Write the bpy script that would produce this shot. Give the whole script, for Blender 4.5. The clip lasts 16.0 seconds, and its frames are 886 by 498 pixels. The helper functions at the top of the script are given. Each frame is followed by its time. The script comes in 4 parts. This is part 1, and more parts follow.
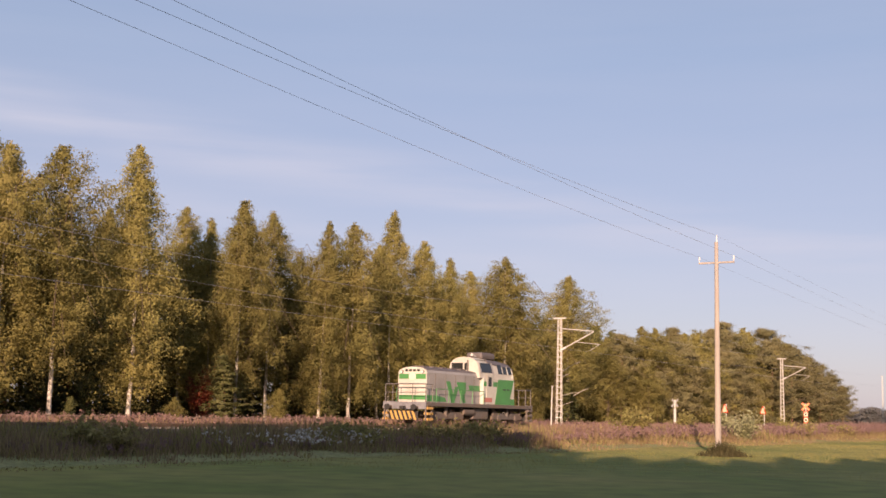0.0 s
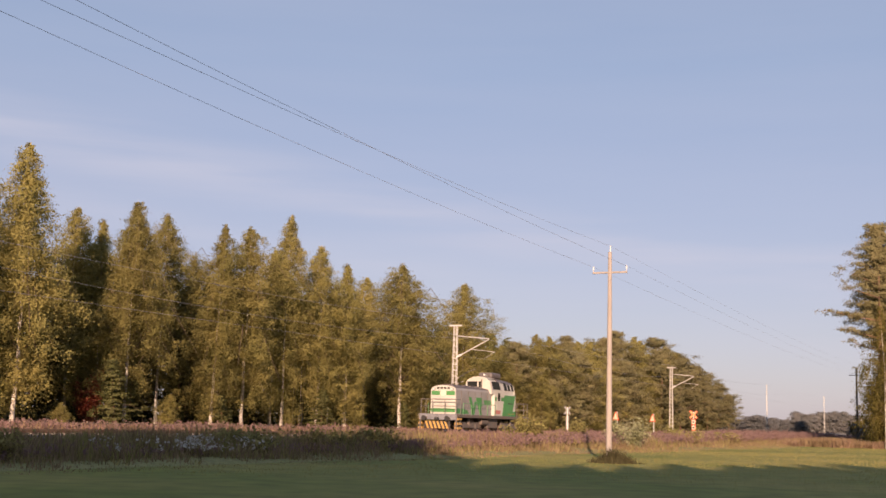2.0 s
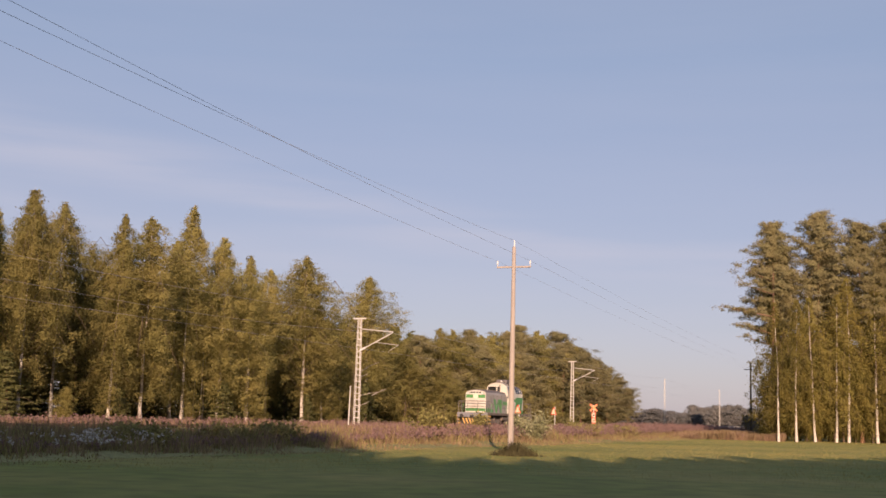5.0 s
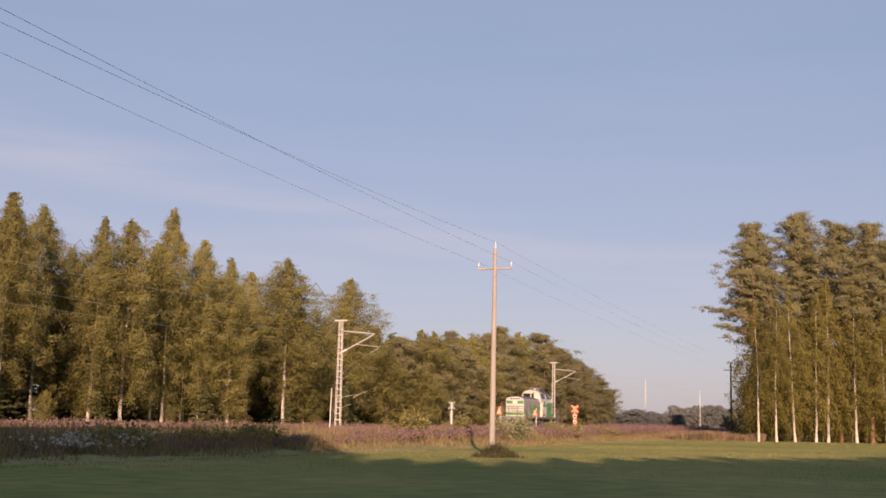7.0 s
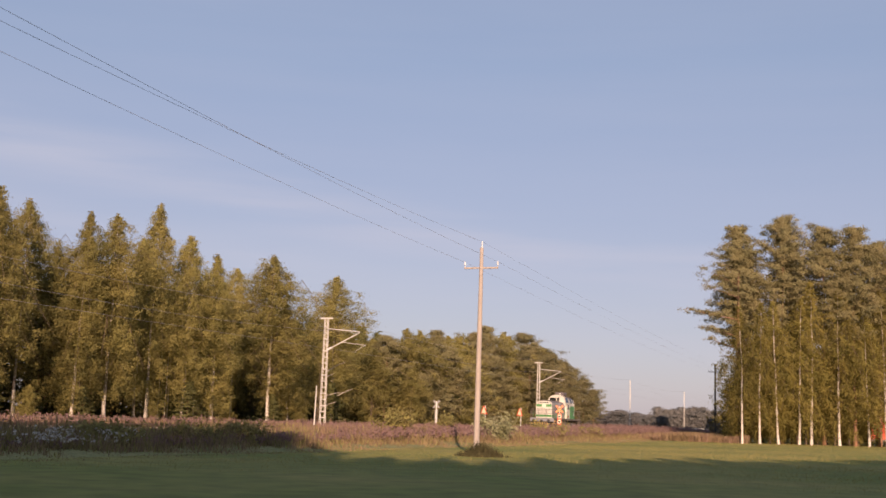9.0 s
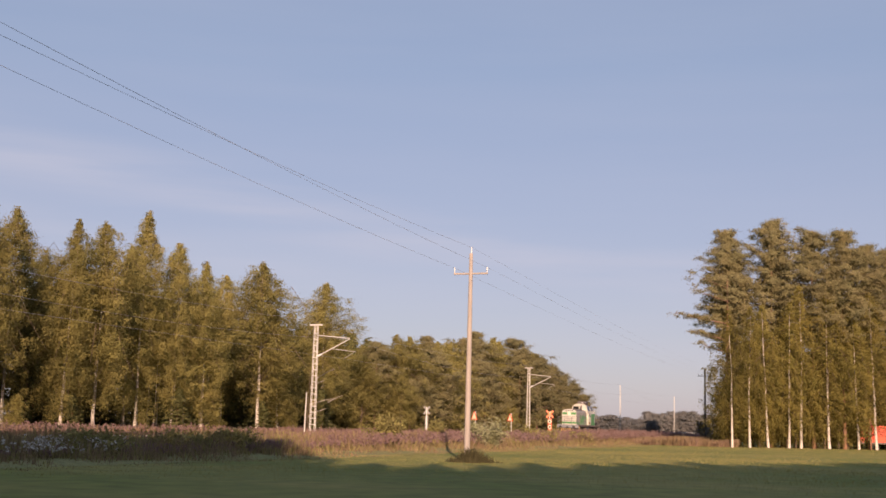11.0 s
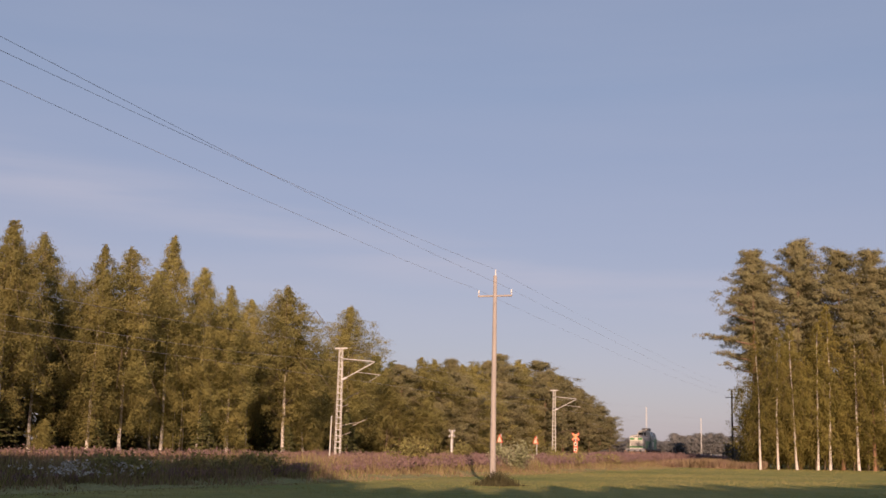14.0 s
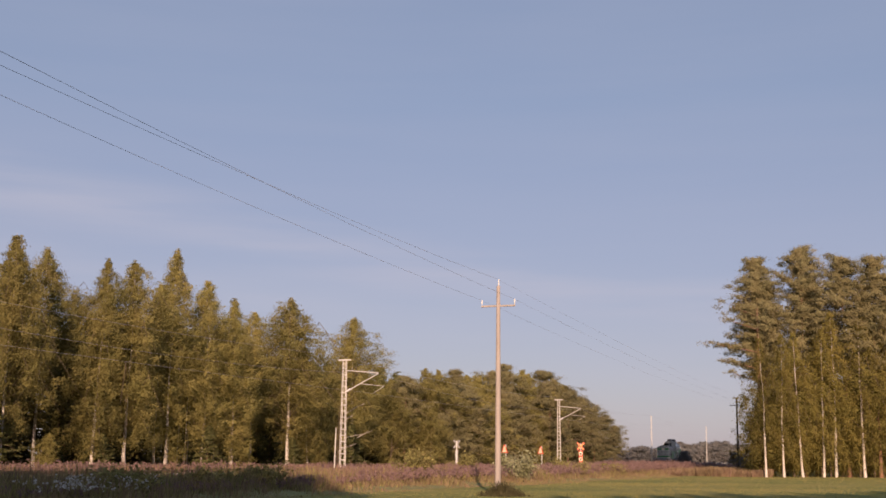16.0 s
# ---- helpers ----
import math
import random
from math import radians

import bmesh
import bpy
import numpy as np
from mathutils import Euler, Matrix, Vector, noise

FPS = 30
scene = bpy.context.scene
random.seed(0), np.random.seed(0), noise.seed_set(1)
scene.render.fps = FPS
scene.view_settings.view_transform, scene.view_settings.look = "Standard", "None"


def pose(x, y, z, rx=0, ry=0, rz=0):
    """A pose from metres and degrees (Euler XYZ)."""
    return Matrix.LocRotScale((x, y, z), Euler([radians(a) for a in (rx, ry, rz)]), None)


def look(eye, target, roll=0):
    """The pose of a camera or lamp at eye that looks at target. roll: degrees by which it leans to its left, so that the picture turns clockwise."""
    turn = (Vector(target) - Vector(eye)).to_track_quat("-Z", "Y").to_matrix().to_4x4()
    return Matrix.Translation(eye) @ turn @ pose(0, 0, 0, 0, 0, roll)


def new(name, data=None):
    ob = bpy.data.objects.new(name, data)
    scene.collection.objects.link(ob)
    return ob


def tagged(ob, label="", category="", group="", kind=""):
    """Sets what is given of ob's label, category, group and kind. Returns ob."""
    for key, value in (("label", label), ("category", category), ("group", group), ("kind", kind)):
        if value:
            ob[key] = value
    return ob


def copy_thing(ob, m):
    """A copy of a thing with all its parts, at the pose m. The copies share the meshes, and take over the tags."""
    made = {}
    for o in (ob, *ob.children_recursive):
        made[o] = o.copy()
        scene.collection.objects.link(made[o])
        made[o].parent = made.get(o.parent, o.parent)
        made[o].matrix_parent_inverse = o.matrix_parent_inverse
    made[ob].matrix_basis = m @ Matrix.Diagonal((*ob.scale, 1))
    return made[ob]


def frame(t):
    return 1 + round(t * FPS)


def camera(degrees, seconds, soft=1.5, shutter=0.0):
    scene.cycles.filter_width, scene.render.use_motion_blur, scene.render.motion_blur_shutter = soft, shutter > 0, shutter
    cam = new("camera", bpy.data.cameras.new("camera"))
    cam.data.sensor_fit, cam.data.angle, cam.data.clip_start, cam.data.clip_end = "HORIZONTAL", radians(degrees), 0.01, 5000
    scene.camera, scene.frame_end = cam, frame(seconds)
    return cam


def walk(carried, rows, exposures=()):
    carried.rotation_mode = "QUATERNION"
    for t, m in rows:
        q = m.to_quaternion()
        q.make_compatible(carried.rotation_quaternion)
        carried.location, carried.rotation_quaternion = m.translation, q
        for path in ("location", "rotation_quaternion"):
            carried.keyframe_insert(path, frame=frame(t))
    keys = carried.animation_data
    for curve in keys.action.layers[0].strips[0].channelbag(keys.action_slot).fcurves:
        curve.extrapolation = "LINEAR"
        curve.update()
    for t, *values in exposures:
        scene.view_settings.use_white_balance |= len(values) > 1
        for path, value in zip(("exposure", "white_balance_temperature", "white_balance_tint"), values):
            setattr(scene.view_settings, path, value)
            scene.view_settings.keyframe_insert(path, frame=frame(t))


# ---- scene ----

# ---- camera ----
EYE = (0.0, 0.0, 1.5)
cam = camera(41.858, 16.0, soft=1.6)
PATH = [
    (0.0, pose(*EYE, 98.060, -1.358, 0.000)),
    (0.5, pose(*EYE, 98.315, -1.452, -1.574)),
    (1.0, pose(*EYE, 97.959, -1.645, -3.263)),
    (1.5, pose(*EYE, 98.368, -1.597, -4.973)),
    (2.0, pose(*EYE, 98.516, -1.545, -5.153)),
    (2.5, pose(*EYE, 98.524, -1.440, -4.782)),
    (3.0, pose(*EYE, 98.674, -1.755, -5.632)),
    (3.5, pose(*EYE, 98.189, -1.814, -6.948)),
    (4.0, pose(*EYE, 98.456, -1.853, -8.435)),
    (4.5, pose(*EYE, 98.589, -1.816, -9.116)),
    (5.0, pose(*EYE, 98.310, -1.527, -9.895)),
    (7.5, pose(*EYE, 98.455, -1.516, -11.109)),
    (8.0, pose(*EYE, 98.175, -1.864, -11.505)),
    (10.5, pose(*EYE, 98.746, -1.609, -11.762)),
    (11.0, pose(*EYE, 98.684, -1.428, -12.022)),
    (11.5, pose(*EYE, 98.897, -1.268, -12.040)),
    (12.0, pose(*EYE, 99.288, -1.209, -11.745)),
    (12.5, pose(*EYE, 99.271, -0.887, -11.640)),
    (13.0, pose(*EYE, 99.619, -0.922, -11.060)),
    (13.5, pose(*EYE, 99.709, -0.880, -10.686)),
    (14.0, pose(*EYE, 99.772, -1.194, -10.787)),
    (14.5, pose(*EYE, 99.688, -0.911, -11.238)),
    (15.0, pose(*EYE, 99.850, -0.944, -11.085)),
    (15.5, pose(*EYE, 100.128, -0.934, -10.984)),
    (16.0, pose(*EYE, 100.291, -0.622, -10.548)),
]
walk(cam, PATH, exposures=[(0.0, 0.98, 6950, 30), (2.5, 0.85, 6950, 30), (5.0, 0.77, 6900, 30), (11.5, 0.78, 6900, 30), (13.0, 0.59, 6850, 31), (16.0, 0.59, 6850, 31)])

# ---- world, sun ----
SUN_AZ, SUN_EL = 189.8, 15.5     # degrees, clockwise from +y, and above the horizon


def build_world():
    world = bpy.data.worlds.new("sky")
    scene.world = world
    world.use_nodes = True
    nt = world.node_tree
    nt.nodes.clear()
    out = nt.nodes.new("ShaderNodeOutputWorld")
    bg = nt.nodes.new("ShaderNodeBackground")
    sky = nt.nodes.new("ShaderNodeTexSky")
    sky.sky_type = "NISHITA"
    sky.sun_disc = False
    sky.sun_elevation = radians(SUN_EL)
    sky.sun_rotation = radians(SUN_AZ)
    sky.air_density, sky.dust_density, sky.ozone_density = 1.0, 0.7, 2.5
    bg.inputs["Strength"].default_value = 0.074
    # thin cirrus veils in two long sloping streaks
    tc = nt.nodes.new("ShaderNodeTexCoord")
    mp = nt.nodes.new("ShaderNodeMapping")
    mp.inputs["Rotation"].default_value = (0, radians(8), 0)
    mp.inputs["Scale"].default_value = (2.2, 2.2, 22.0)
    nz = nt.nodes.new("ShaderNodeTexNoise")
    nz.inputs["Scale"].default_value = 1.6
    nz.inputs["Detail"].default_value = 5.0
    nz.inputs["Roughness"].default_value = 0.5
    soft = nt.nodes.new("ShaderNodeMapRange")
    soft.inputs["From Min"].default_value, soft.inputs["From Max"].default_value = 0.3, 0.7
    soft.inputs["To Min"].default_value, soft.inputs["To Max"].default_value = 0.08, 0.72
    slope = nt.nodes.new("ShaderNodeVectorMath")
    slope.operation = "DOT_PRODUCT"
    slope.inputs[1].default_value = (0.142, 0.0, 1.0)
    band = nt.nodes.new("ShaderNodeValToRGB")
    band.color_ramp.interpolation = "EASE"
    stops = band.color_ramp.elements
    stops[0].position, stops[0].color = 0.10, (0.1, 0.1, 0.1, 1)
    stops[1].position, stops[1].color = 0.50, (0.12, 0.12, 0.12, 1)
    for at, v in ((0.135, 0.45), (0.155, 0.25), (0.186, 1.0), (0.225, 0.12)):
        stops.new(at).color = (v, v, v, 1)
    rp = nt.nodes.new("ShaderNodeMath")
    rp.operation = "MULTIPLY"
    nt.links.new(tc.outputs["Generated"], slope.inputs[0])
    nt.links.new(slope.outputs["Value"], band.inputs["Fac"])
    nt.links.new(band.outputs["Color"], rp.inputs[0])
    nt.links.new(soft.outputs["Result"], rp.inputs[1])
    mx = nt.nodes.new("ShaderNodeMix")
    mx.data_type = "RGBA"
    mx.inputs["B"].default_value = (4.15, 4.75, 5.35, 1)
    # even high haze over the blue
    hz = nt.nodes.new("ShaderNodeMix")
    hz.data_type = "RGBA"
    hz.inputs["Factor"].default_value = 0.65
    low = nt.nodes.new("ShaderNodeMix")
    low.data_type = "RGBA"
    low.inputs["A"].default_value = (3.35, 3.4, 4.0, 1)
    low.inputs["B"].default_value = (2.35, 3.35, 4.35, 1)
    xyz = nt.nodes.new("ShaderNodeSeparateXYZ")
    rise = nt.nodes.new("ShaderNodeMapRange")
    rise.inputs["From Min"].default_value, rise.inputs["From Max"].default_value = 0.0, 0.30
    nt.links.new(rise.outputs["Result"], low.inputs["Factor"])
    nt.links.new(xyz.outputs["Z"], rise.inputs["Value"])
    nt.links.new(low.outputs["Result"], hz.inputs["B"])
    nt.links.new(tc.outputs["Generated"], mp.inputs["Vector"])
    nt.links.new(tc.outputs["Generated"], xyz.inputs["Vector"])
    nt.links.new(mp.outputs["Vector"], nz.inputs["Vector"])
    nt.links.new(nz.outputs["Fac"], soft.inputs["Value"])
    nt.links.new(rp.outputs["Value"], mx.inputs["Factor"])
    nt.links.new(sky.outputs["Color"], hz.inputs["A"])
    nt.links.new(hz.outputs["Result"], mx.inputs["A"])
    nt.links.new(mx.outputs["Result"], bg.inputs["Color"])
    nt.links.new(bg.outputs["Background"], out.inputs["Surface"])


build_world()
sun_data = bpy.data.lights.new("sun", "SUN")
sun_data.energy, sun_data.angle, sun_data.color = 5.0, radians(0.5), (1.0, 0.78, 0.54)
sun = new("sun", sun_data)
SUN_WAY = Vector((math.sin(radians(SUN_AZ)) * math.cos(radians(SUN_EL)), math.cos(radians(SUN_AZ)) * math.cos(radians(SUN_EL)), math.sin(radians(SUN_EL))))
sun.matrix_basis = look(SUN_WAY * 300, (0, 0, 0))

# ---- the line of the track: s metres along it, u metres to its camera side ----
ALONG, ACROSS, START = Vector((0.52883, 0.84873, 0)), Vector((0.84873, -0.52883, 0)), Vector((2.476, 76.21, 0))
TURN = -31.93
RAIL = 0.75
SPEED = 8.926


def on_line(s, u, z=0.0):
    return START + ALONG * s + ACROSS * u + Vector((0, 0, z))


# ---- materials ----
def material(name, color, rough=0.8, metal=0.0, vary=0.25, scale=4.0, fine=40.0, bump=0.0, other=None, island=0.0, thing=0.0, coords="Object", stretch=(1, 1, 1), translucent=0.0, spec=0.5):
    """Base colour varied by coarse and fine noise, towards other where it is given."""
    m = bpy.data.materials.new(name)
    m.use_nodes = True
    nt = m.node_tree
    nt.nodes.clear()
    N, L = nt.nodes.new, nt.links.new
    out, bsdf = N("ShaderNodeOutputMaterial"), N("ShaderNodeBsdfPrincipled")
    bsdf.inputs["Roughness"].default_value = rough
    bsdf.inputs["Metallic"].default_value = metal
    bsdf.inputs["Specular IOR Level"].default_value = spec
    tc, mp = N("ShaderNodeTexCoord"), N("ShaderNodeMapping")
    mp.inputs["Scale"].default_value = stretch
    L(tc.outputs[coords], mp.inputs["Vector"])
    n1, n2 = N("ShaderNodeTexNoise"), N("ShaderNodeTexNoise")
    for n, sc in ((n1, scale), (n2, fine)):
        n.inputs["Scale"].default_value = sc
        n.inputs["Detail"].default_value = 4
        L(mp.outputs["Vector"], n.inputs["Vector"])
    mix = N("ShaderNodeMix")
    mix.data_type = "RGBA"
    mix.inputs["A"].default_value = (*color, 1)
    mix.inputs["B"].default_value = (*(other or [c * (1 - vary) for c in color]), 1)
    ramp = N("ShaderNodeMapRange")
    ramp.inputs["From Min"].default_value, ramp.inputs["From Max"].default_value = 0.35, 0.65
    L(n1.outputs["Fac"], ramp.inputs["Value"])
    L(ramp.outputs["Result"], mix.inputs["Factor"])
    hsv = N("ShaderNodeHueSaturation")
    L(mix.outputs["Result"], hsv.inputs["Color"])
    val = N("ShaderNodeMapRange")
    val.inputs["From Min"].default_value, val.inputs["From Max"].default_value = 0.3, 0.7
    val.inputs["To Min"].default_value, val.inputs["To Max"].default_value = 1 - vary, 1 + vary
    L(n2.outputs["Fac"], val.inputs["Value"])
    value = val.outputs["Result"]
    for amount, kind, socket in ((island, "ShaderNodeNewGeometry", "Random Per Island"), (thing, "ShaderNodeObjectInfo", "Random")):
        if amount:
            g, r, mul = N(kind), N("ShaderNodeMapRange"), N("ShaderNodeMath")
            r.inputs["To Min"].default_value, r.inputs["To Max"].default_value = 1 - amount, 1 + amount
            L(g.outputs[socket], r.inputs["Value"])
            mul.operation = "MULTIPLY"
            L(value, mul.inputs[0])
            L(r.outputs["Result"], mul.inputs[1])
            value = mul.outputs[0]
            if kind.endswith("Geometry"):
                h = N("ShaderNodeMapRange")
                h.inputs["To Min"].default_value, h.inputs["To Max"].default_value = 0.5 - 0.05 * amount, 0.5 + 0.05 * amount
                L(g.outputs[socket], h.inputs["Value"])
                L(h.outputs["Result"], hsv.inputs["Hue"])
    L(value, hsv.inputs["Value"])
    L(hsv.outputs["Color"], bsdf.inputs["Base Color"])
    if bump:
        b = N("ShaderNodeBump")
        b.inputs["Strength"].default_value = bump
        b.inputs["Distance"].default_value = 0.05
        L(n2.outputs["Fac"], b.inputs["Height"])
        L(b.outputs["Normal"], bsdf.inputs["Normal"])
    last = bsdf.outputs["BSDF"]
    if translucent:
        tr, ms = N("ShaderNodeBsdfTranslucent"), N("ShaderNodeMixShader")
        ms.inputs["Fac"].default_value = translucent
        L(hsv.outputs["Color"], tr.inputs["Color"])
        L(last, ms.inputs[1])
        L(tr.outputs["BSDF"], ms.inputs[2])
        last = ms.outputs["Shader"]
    L(last, out.inputs["Surface"])
    return m


# Green kept dark to suit the shaded near field.
M_FIELD = material("field_grass", (0.125, 0.150, 0.026), 0.9, vary=0.22, scale=0.10, fine=1.1, other=(0.225, 0.200, 0.052), coords="Object", bump=0.3, spec=0.22)
M_VERGE = material("verge_soil", (0.21, 0.195, 0.075), 0.95, vary=0.3, scale=0.4, fine=6.0, other=(0.18, 0.185, 0.06), bump=0.5, spec=0.3)
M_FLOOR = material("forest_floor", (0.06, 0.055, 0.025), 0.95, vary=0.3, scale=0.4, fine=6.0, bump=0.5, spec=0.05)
M_BALLAST = material("ballast_stone", (0.16, 0.14, 0.125), 0.9, vary=0.4, scale=1.0, fine=22.0, bump=1.0)
M_STEEL = material("rail_steel", (0.20, 0.13, 0.09), 0.55, 0.5, vary=0.25, scale=3, fine=30)
# Sleeper concrete, darker than that of the platform.
M_SLEEPER = material("dark_sleeper_concrete", (0.20, 0.175, 0.15), 0.9, vary=0.2, scale=2, fine=30, bump=0.2, thing=0.15)
M_CONCRETE = material("pale_concrete", (0.42, 0.40, 0.37), 0.85, vary=0.15, scale=2, fine=30, bump=0.2)
M_BIRCH_LEAF = material("birch_leaf", (0.274, 0.232, 0.078), 0.8, vary=0.12, scale=0.4, fine=2.0, other=(0.224, 0.203, 0.067), island=0.06, thing=0.20, translucent=0.42, spec=0.2)
M_GROVE_LEAF = material("yellowing_birch_leaf", (0.200, 0.160, 0.042), 0.8, vary=0.12, scale=0.4, fine=2.0, other=(0.160, 0.142, 0.038), island=0.10, thing=0.2, translucent=0.34, spec=0.2)
M_PINE_LEAF = material("pine_needle", (0.162, 0.150, 0.072), 0.7, vary=0.12, scale=0.6, fine=2.0, other=(0.188, 0.160, 0.075), island=0.2, thing=0.15, translucent=0.25, spec=0.2)
# Grey-blue distance haze is mixed into this needle colour.
M_HAZED_LEAF = material("haze_tinted_needle", (0.095, 0.097, 0.092), 0.7, vary=0.12, scale=0.3, fine=2.0, other=(0.112, 0.103, 0.095), island=0.1, thing=0.2)
M_SPRUCE_LEAF = material("spruce_needle", (0.092, 0.088, 0.030), 0.6, vary=0.18, scale=0.8, fine=3.0, other=(0.068, 0.072, 0.022), island=0.3, thing=0.15, translucent=0.08, spec=0.2)
M_RED_LEAF = material("rowan_red_leaf", (0.22, 0.040, 0.025), 0.6, vary=0.2, scale=0.8, fine=4.0, other=(0.16, 0.07, 0.03), island=0.35, translucent=0.25, spec=0.2)
M_WILLOW_LEAF = material("willow_leaf", (0.29, 0.28, 0.165), 0.6, vary=0.2, scale=0.8, fine=4.0, other=(0.22, 0.22, 0.11), island=0.3, translucent=0.25, spec=0.2)
M_BIRCH_BARK = material("birch_bark", (0.52, 0.48, 0.42), 0.75, vary=0.25, scale=1.2, fine=7.0, other=(0.36, 0.31, 0.26), stretch=(1, 1, 3.0), bump=0.3)
M_PINE_BARK = material("pine_bark", (0.24, 0.115, 0.06), 0.9, vary=0.3, scale=0.5, fine=9.0, other=(0.14, 0.09, 0.065), bump=0.6)
M_TWIG = material("brown_twig", (0.10, 0.07, 0.045), 0.9, vary=0.25, scale=2.0, fine=20.0)
M_DEAD_WOOD = material("dead_grey_wood", (0.36, 0.31, 0.26), 0.9, vary=0.25, scale=2.0, fine=20.0)
M_POLE = material("weathered_pole_wood", (0.33, 0.285, 0.25), 0.85, vary=0.18, scale=1.5, fine=30.0, stretch=(4, 4, 0.4), bump=0.3)
# Pole wood with shade put into its colour, for the far poles.
M_SHADED_WOOD = material("shade_dark_wood", (0.055, 0.045, 0.04), 0.85, vary=0.3, scale=2.0, fine=20.0, bump=0.3)
M_FENCE = material("fence_wood", (0.20, 0.14, 0.105), 0.85, vary=0.3, scale=1.0, fine=12.0, thing=0.3)
M_GALV = material("painted_galvanised_steel", (0.50, 0.48, 0.44), 0.55, 0.1, vary=0.15, scale=1.0, fine=20.0)
M_WIRE = material("aged_wire", (0.34, 0.34, 0.37), 0.5, 0.2, vary=0.1)
M_PORCELAIN = material("pale_porcelain", (0.55, 0.54, 0.52), 0.65, vary=0.08)
M_DRY_GRASS = material("dry_grass", (0.285, 0.19, 0.118), 0.85, vary=0.25, scale=0.25, fine=2.0, other=(0.23, 0.165, 0.088), island=0.3, translucent=0.35, spec=0.25)
M_GREEN_GRASS = material("green_weed", (0.215, 0.20, 0.066), 0.85, vary=0.2, scale=0.25, fine=2.0, other=(0.27, 0.215, 0.085), island=0.3, translucent=0.35, spec=0.25)
# Paler and warmer than the field green, to put sunlight into the farther grass.
M_SUNNY_LAWN = material("sunny_lawn_blade", (0.290, 0.255, 0.085), 0.85, vary=0.15, scale=0.12, fine=2.0, other=(0.32, 0.265, 0.100), island=0.18, translucent=0.4, spec=0.4)
M_FIREWEED = material("fireweed_bloom", (0.240, 0.152, 0.146), 0.8, vary=0.2, scale=0.3, fine=2.0, other=(0.24, 0.150, 0.125), island=0.12, translucent=0.35, spec=0.25)
M_RED_WEED = material("reddish_seedhead", (0.25, 0.160, 0.122), 0.8, vary=0.2, scale=0.3, fine=2.0, other=(0.24, 0.18, 0.085), island=0.3, translucent=0.35, spec=0.2)
M_WHITE_BLOOM = material("white_umbel", (0.48, 0.44, 0.38), 0.8, vary=0.12, scale=3, fine=8, island=0.12)
M_WHITE = material("cream_white_paint", (0.46, 0.445, 0.39), 0.45, vary=0.08, scale=0.8, fine=10.0, other=(0.38, 0.355, 0.31))
M_GREY = material("light_grey_paint", (0.265, 0.25, 0.24), 0.5, vary=0.07, scale=0.8, fine=10.0, other=(0.21, 0.20, 0.19))
M_GREEN = material("bright_green_paint", (0.055, 0.22, 0.065), 0.45, vary=0.08, scale=0.8, fine=10.0, other=(0.05, 0.18, 0.06))
M_ROOF = material("brown_grey_roof", (0.105, 0.088, 0.085), 0.6, vary=0.15, scale=1.0, fine=12.0)
M_FRAME = material("grimy_dark_frame", (0.10, 0.088, 0.08), 0.7, vary=0.25, scale=1.2, fine=14.0, other=(0.12, 0.09, 0.07))
M_RAILING = material("grey_railing_paint", (0.13, 0.115, 0.105), 0.6, vary=0.15)
M_BEAM = material("blue_grey_beam_paint", (0.17, 0.17, 0.185), 0.6, vary=0.25, scale=2, fine=14)
M_YELLOW = material("warning_yellow", (0.42, 0.25, 0.075), 0.5, vary=0.1, scale=2, fine=14)
M_BLACK = material("black_paint", (0.03, 0.028, 0.027), 0.5, vary=0.2)
M_GLASS = material("dark_cab_glass", (0.02, 0.022, 0.022), 0.12, vary=0.1)
M_RED = material("signal_red", (0.62, 0.08, 0.03), 0.5, vary=0.1, scale=3, fine=14)
M_TUFT = material("rank_dark_grass", (0.060, 0.054, 0.028), 0.9, vary=0.2, island=0.3, spec=0.05)
M_PALE = material("pale_sign_face", (0.70, 0.58, 0.40), 0.5, vary=0.08)
M_FADED = material("faded_red_paint", (0.42, 0.16, 0.13), 0.6, vary=0.15, scale=3, fine=14)
M_SIGNYELLOW = material("sign_yellow", (0.75, 0.42, 0.08), 0.5, vary=0.08)
M_TRAILER = material("orange_red_trailer_paint", (0.62, 0.085, 0.03), 0.5, vary=0.15, scale=1.0, fine=8.0, other=(0.48, 0.075, 0.035))
M_RUBBER = material("tyre_rubber", (0.03, 0.03, 0.03), 0.85, vary=0.2)


# ---- building helpers ----
def mesh_of(name, verts, faces, mat, smooth=False):
    me = bpy.data.meshes.new(name)
    me.from_pydata([tuple(v) for v in verts], [], faces)
    me.materials.append(mat)
    if smooth:
        me.polygons.foreach_set("use_smooth", [True] * len(me.polygons))
    me.update()
    return me


def cards(name, quads, mat):
    """A mesh of many separate four-cornered blades, from an array (n, 4, 3)."""
    n = len(quads)
    me = bpy.data.meshes.new(name)
    me.vertices.add(n * 4)
    me.vertices.foreach_set("co", np.asarray(quads, dtype=np.float32).ravel())
    me.loops.add(n * 4)
    me.loops.foreach_set("vertex_index", np.arange(n * 4, dtype=np.int32))
    me.polygons.add(n)
    me.polygons.foreach_set("loop_start", np.arange(0, n * 4, 4, dtype=np.int32))
    me.polygons.foreach_set("loop_total", np.full(n, 4, dtype=np.int32))
    me.materials.append(mat)
    me.update(calc_edges=True)
    return me


def put(name, me, parent=None, label="", m=None):
    ob = new(name, me)
    if parent is not None:
        ob.parent = parent
    if m is not None:
        ob.matrix_basis = m
    if label:
        tagged(ob, label=label)
    return ob


def root(name, m, label, category, group="", kind=""):
    ob = new(name)
    ob.matrix_basis = m
    return tagged(ob, label, category, group, kind)


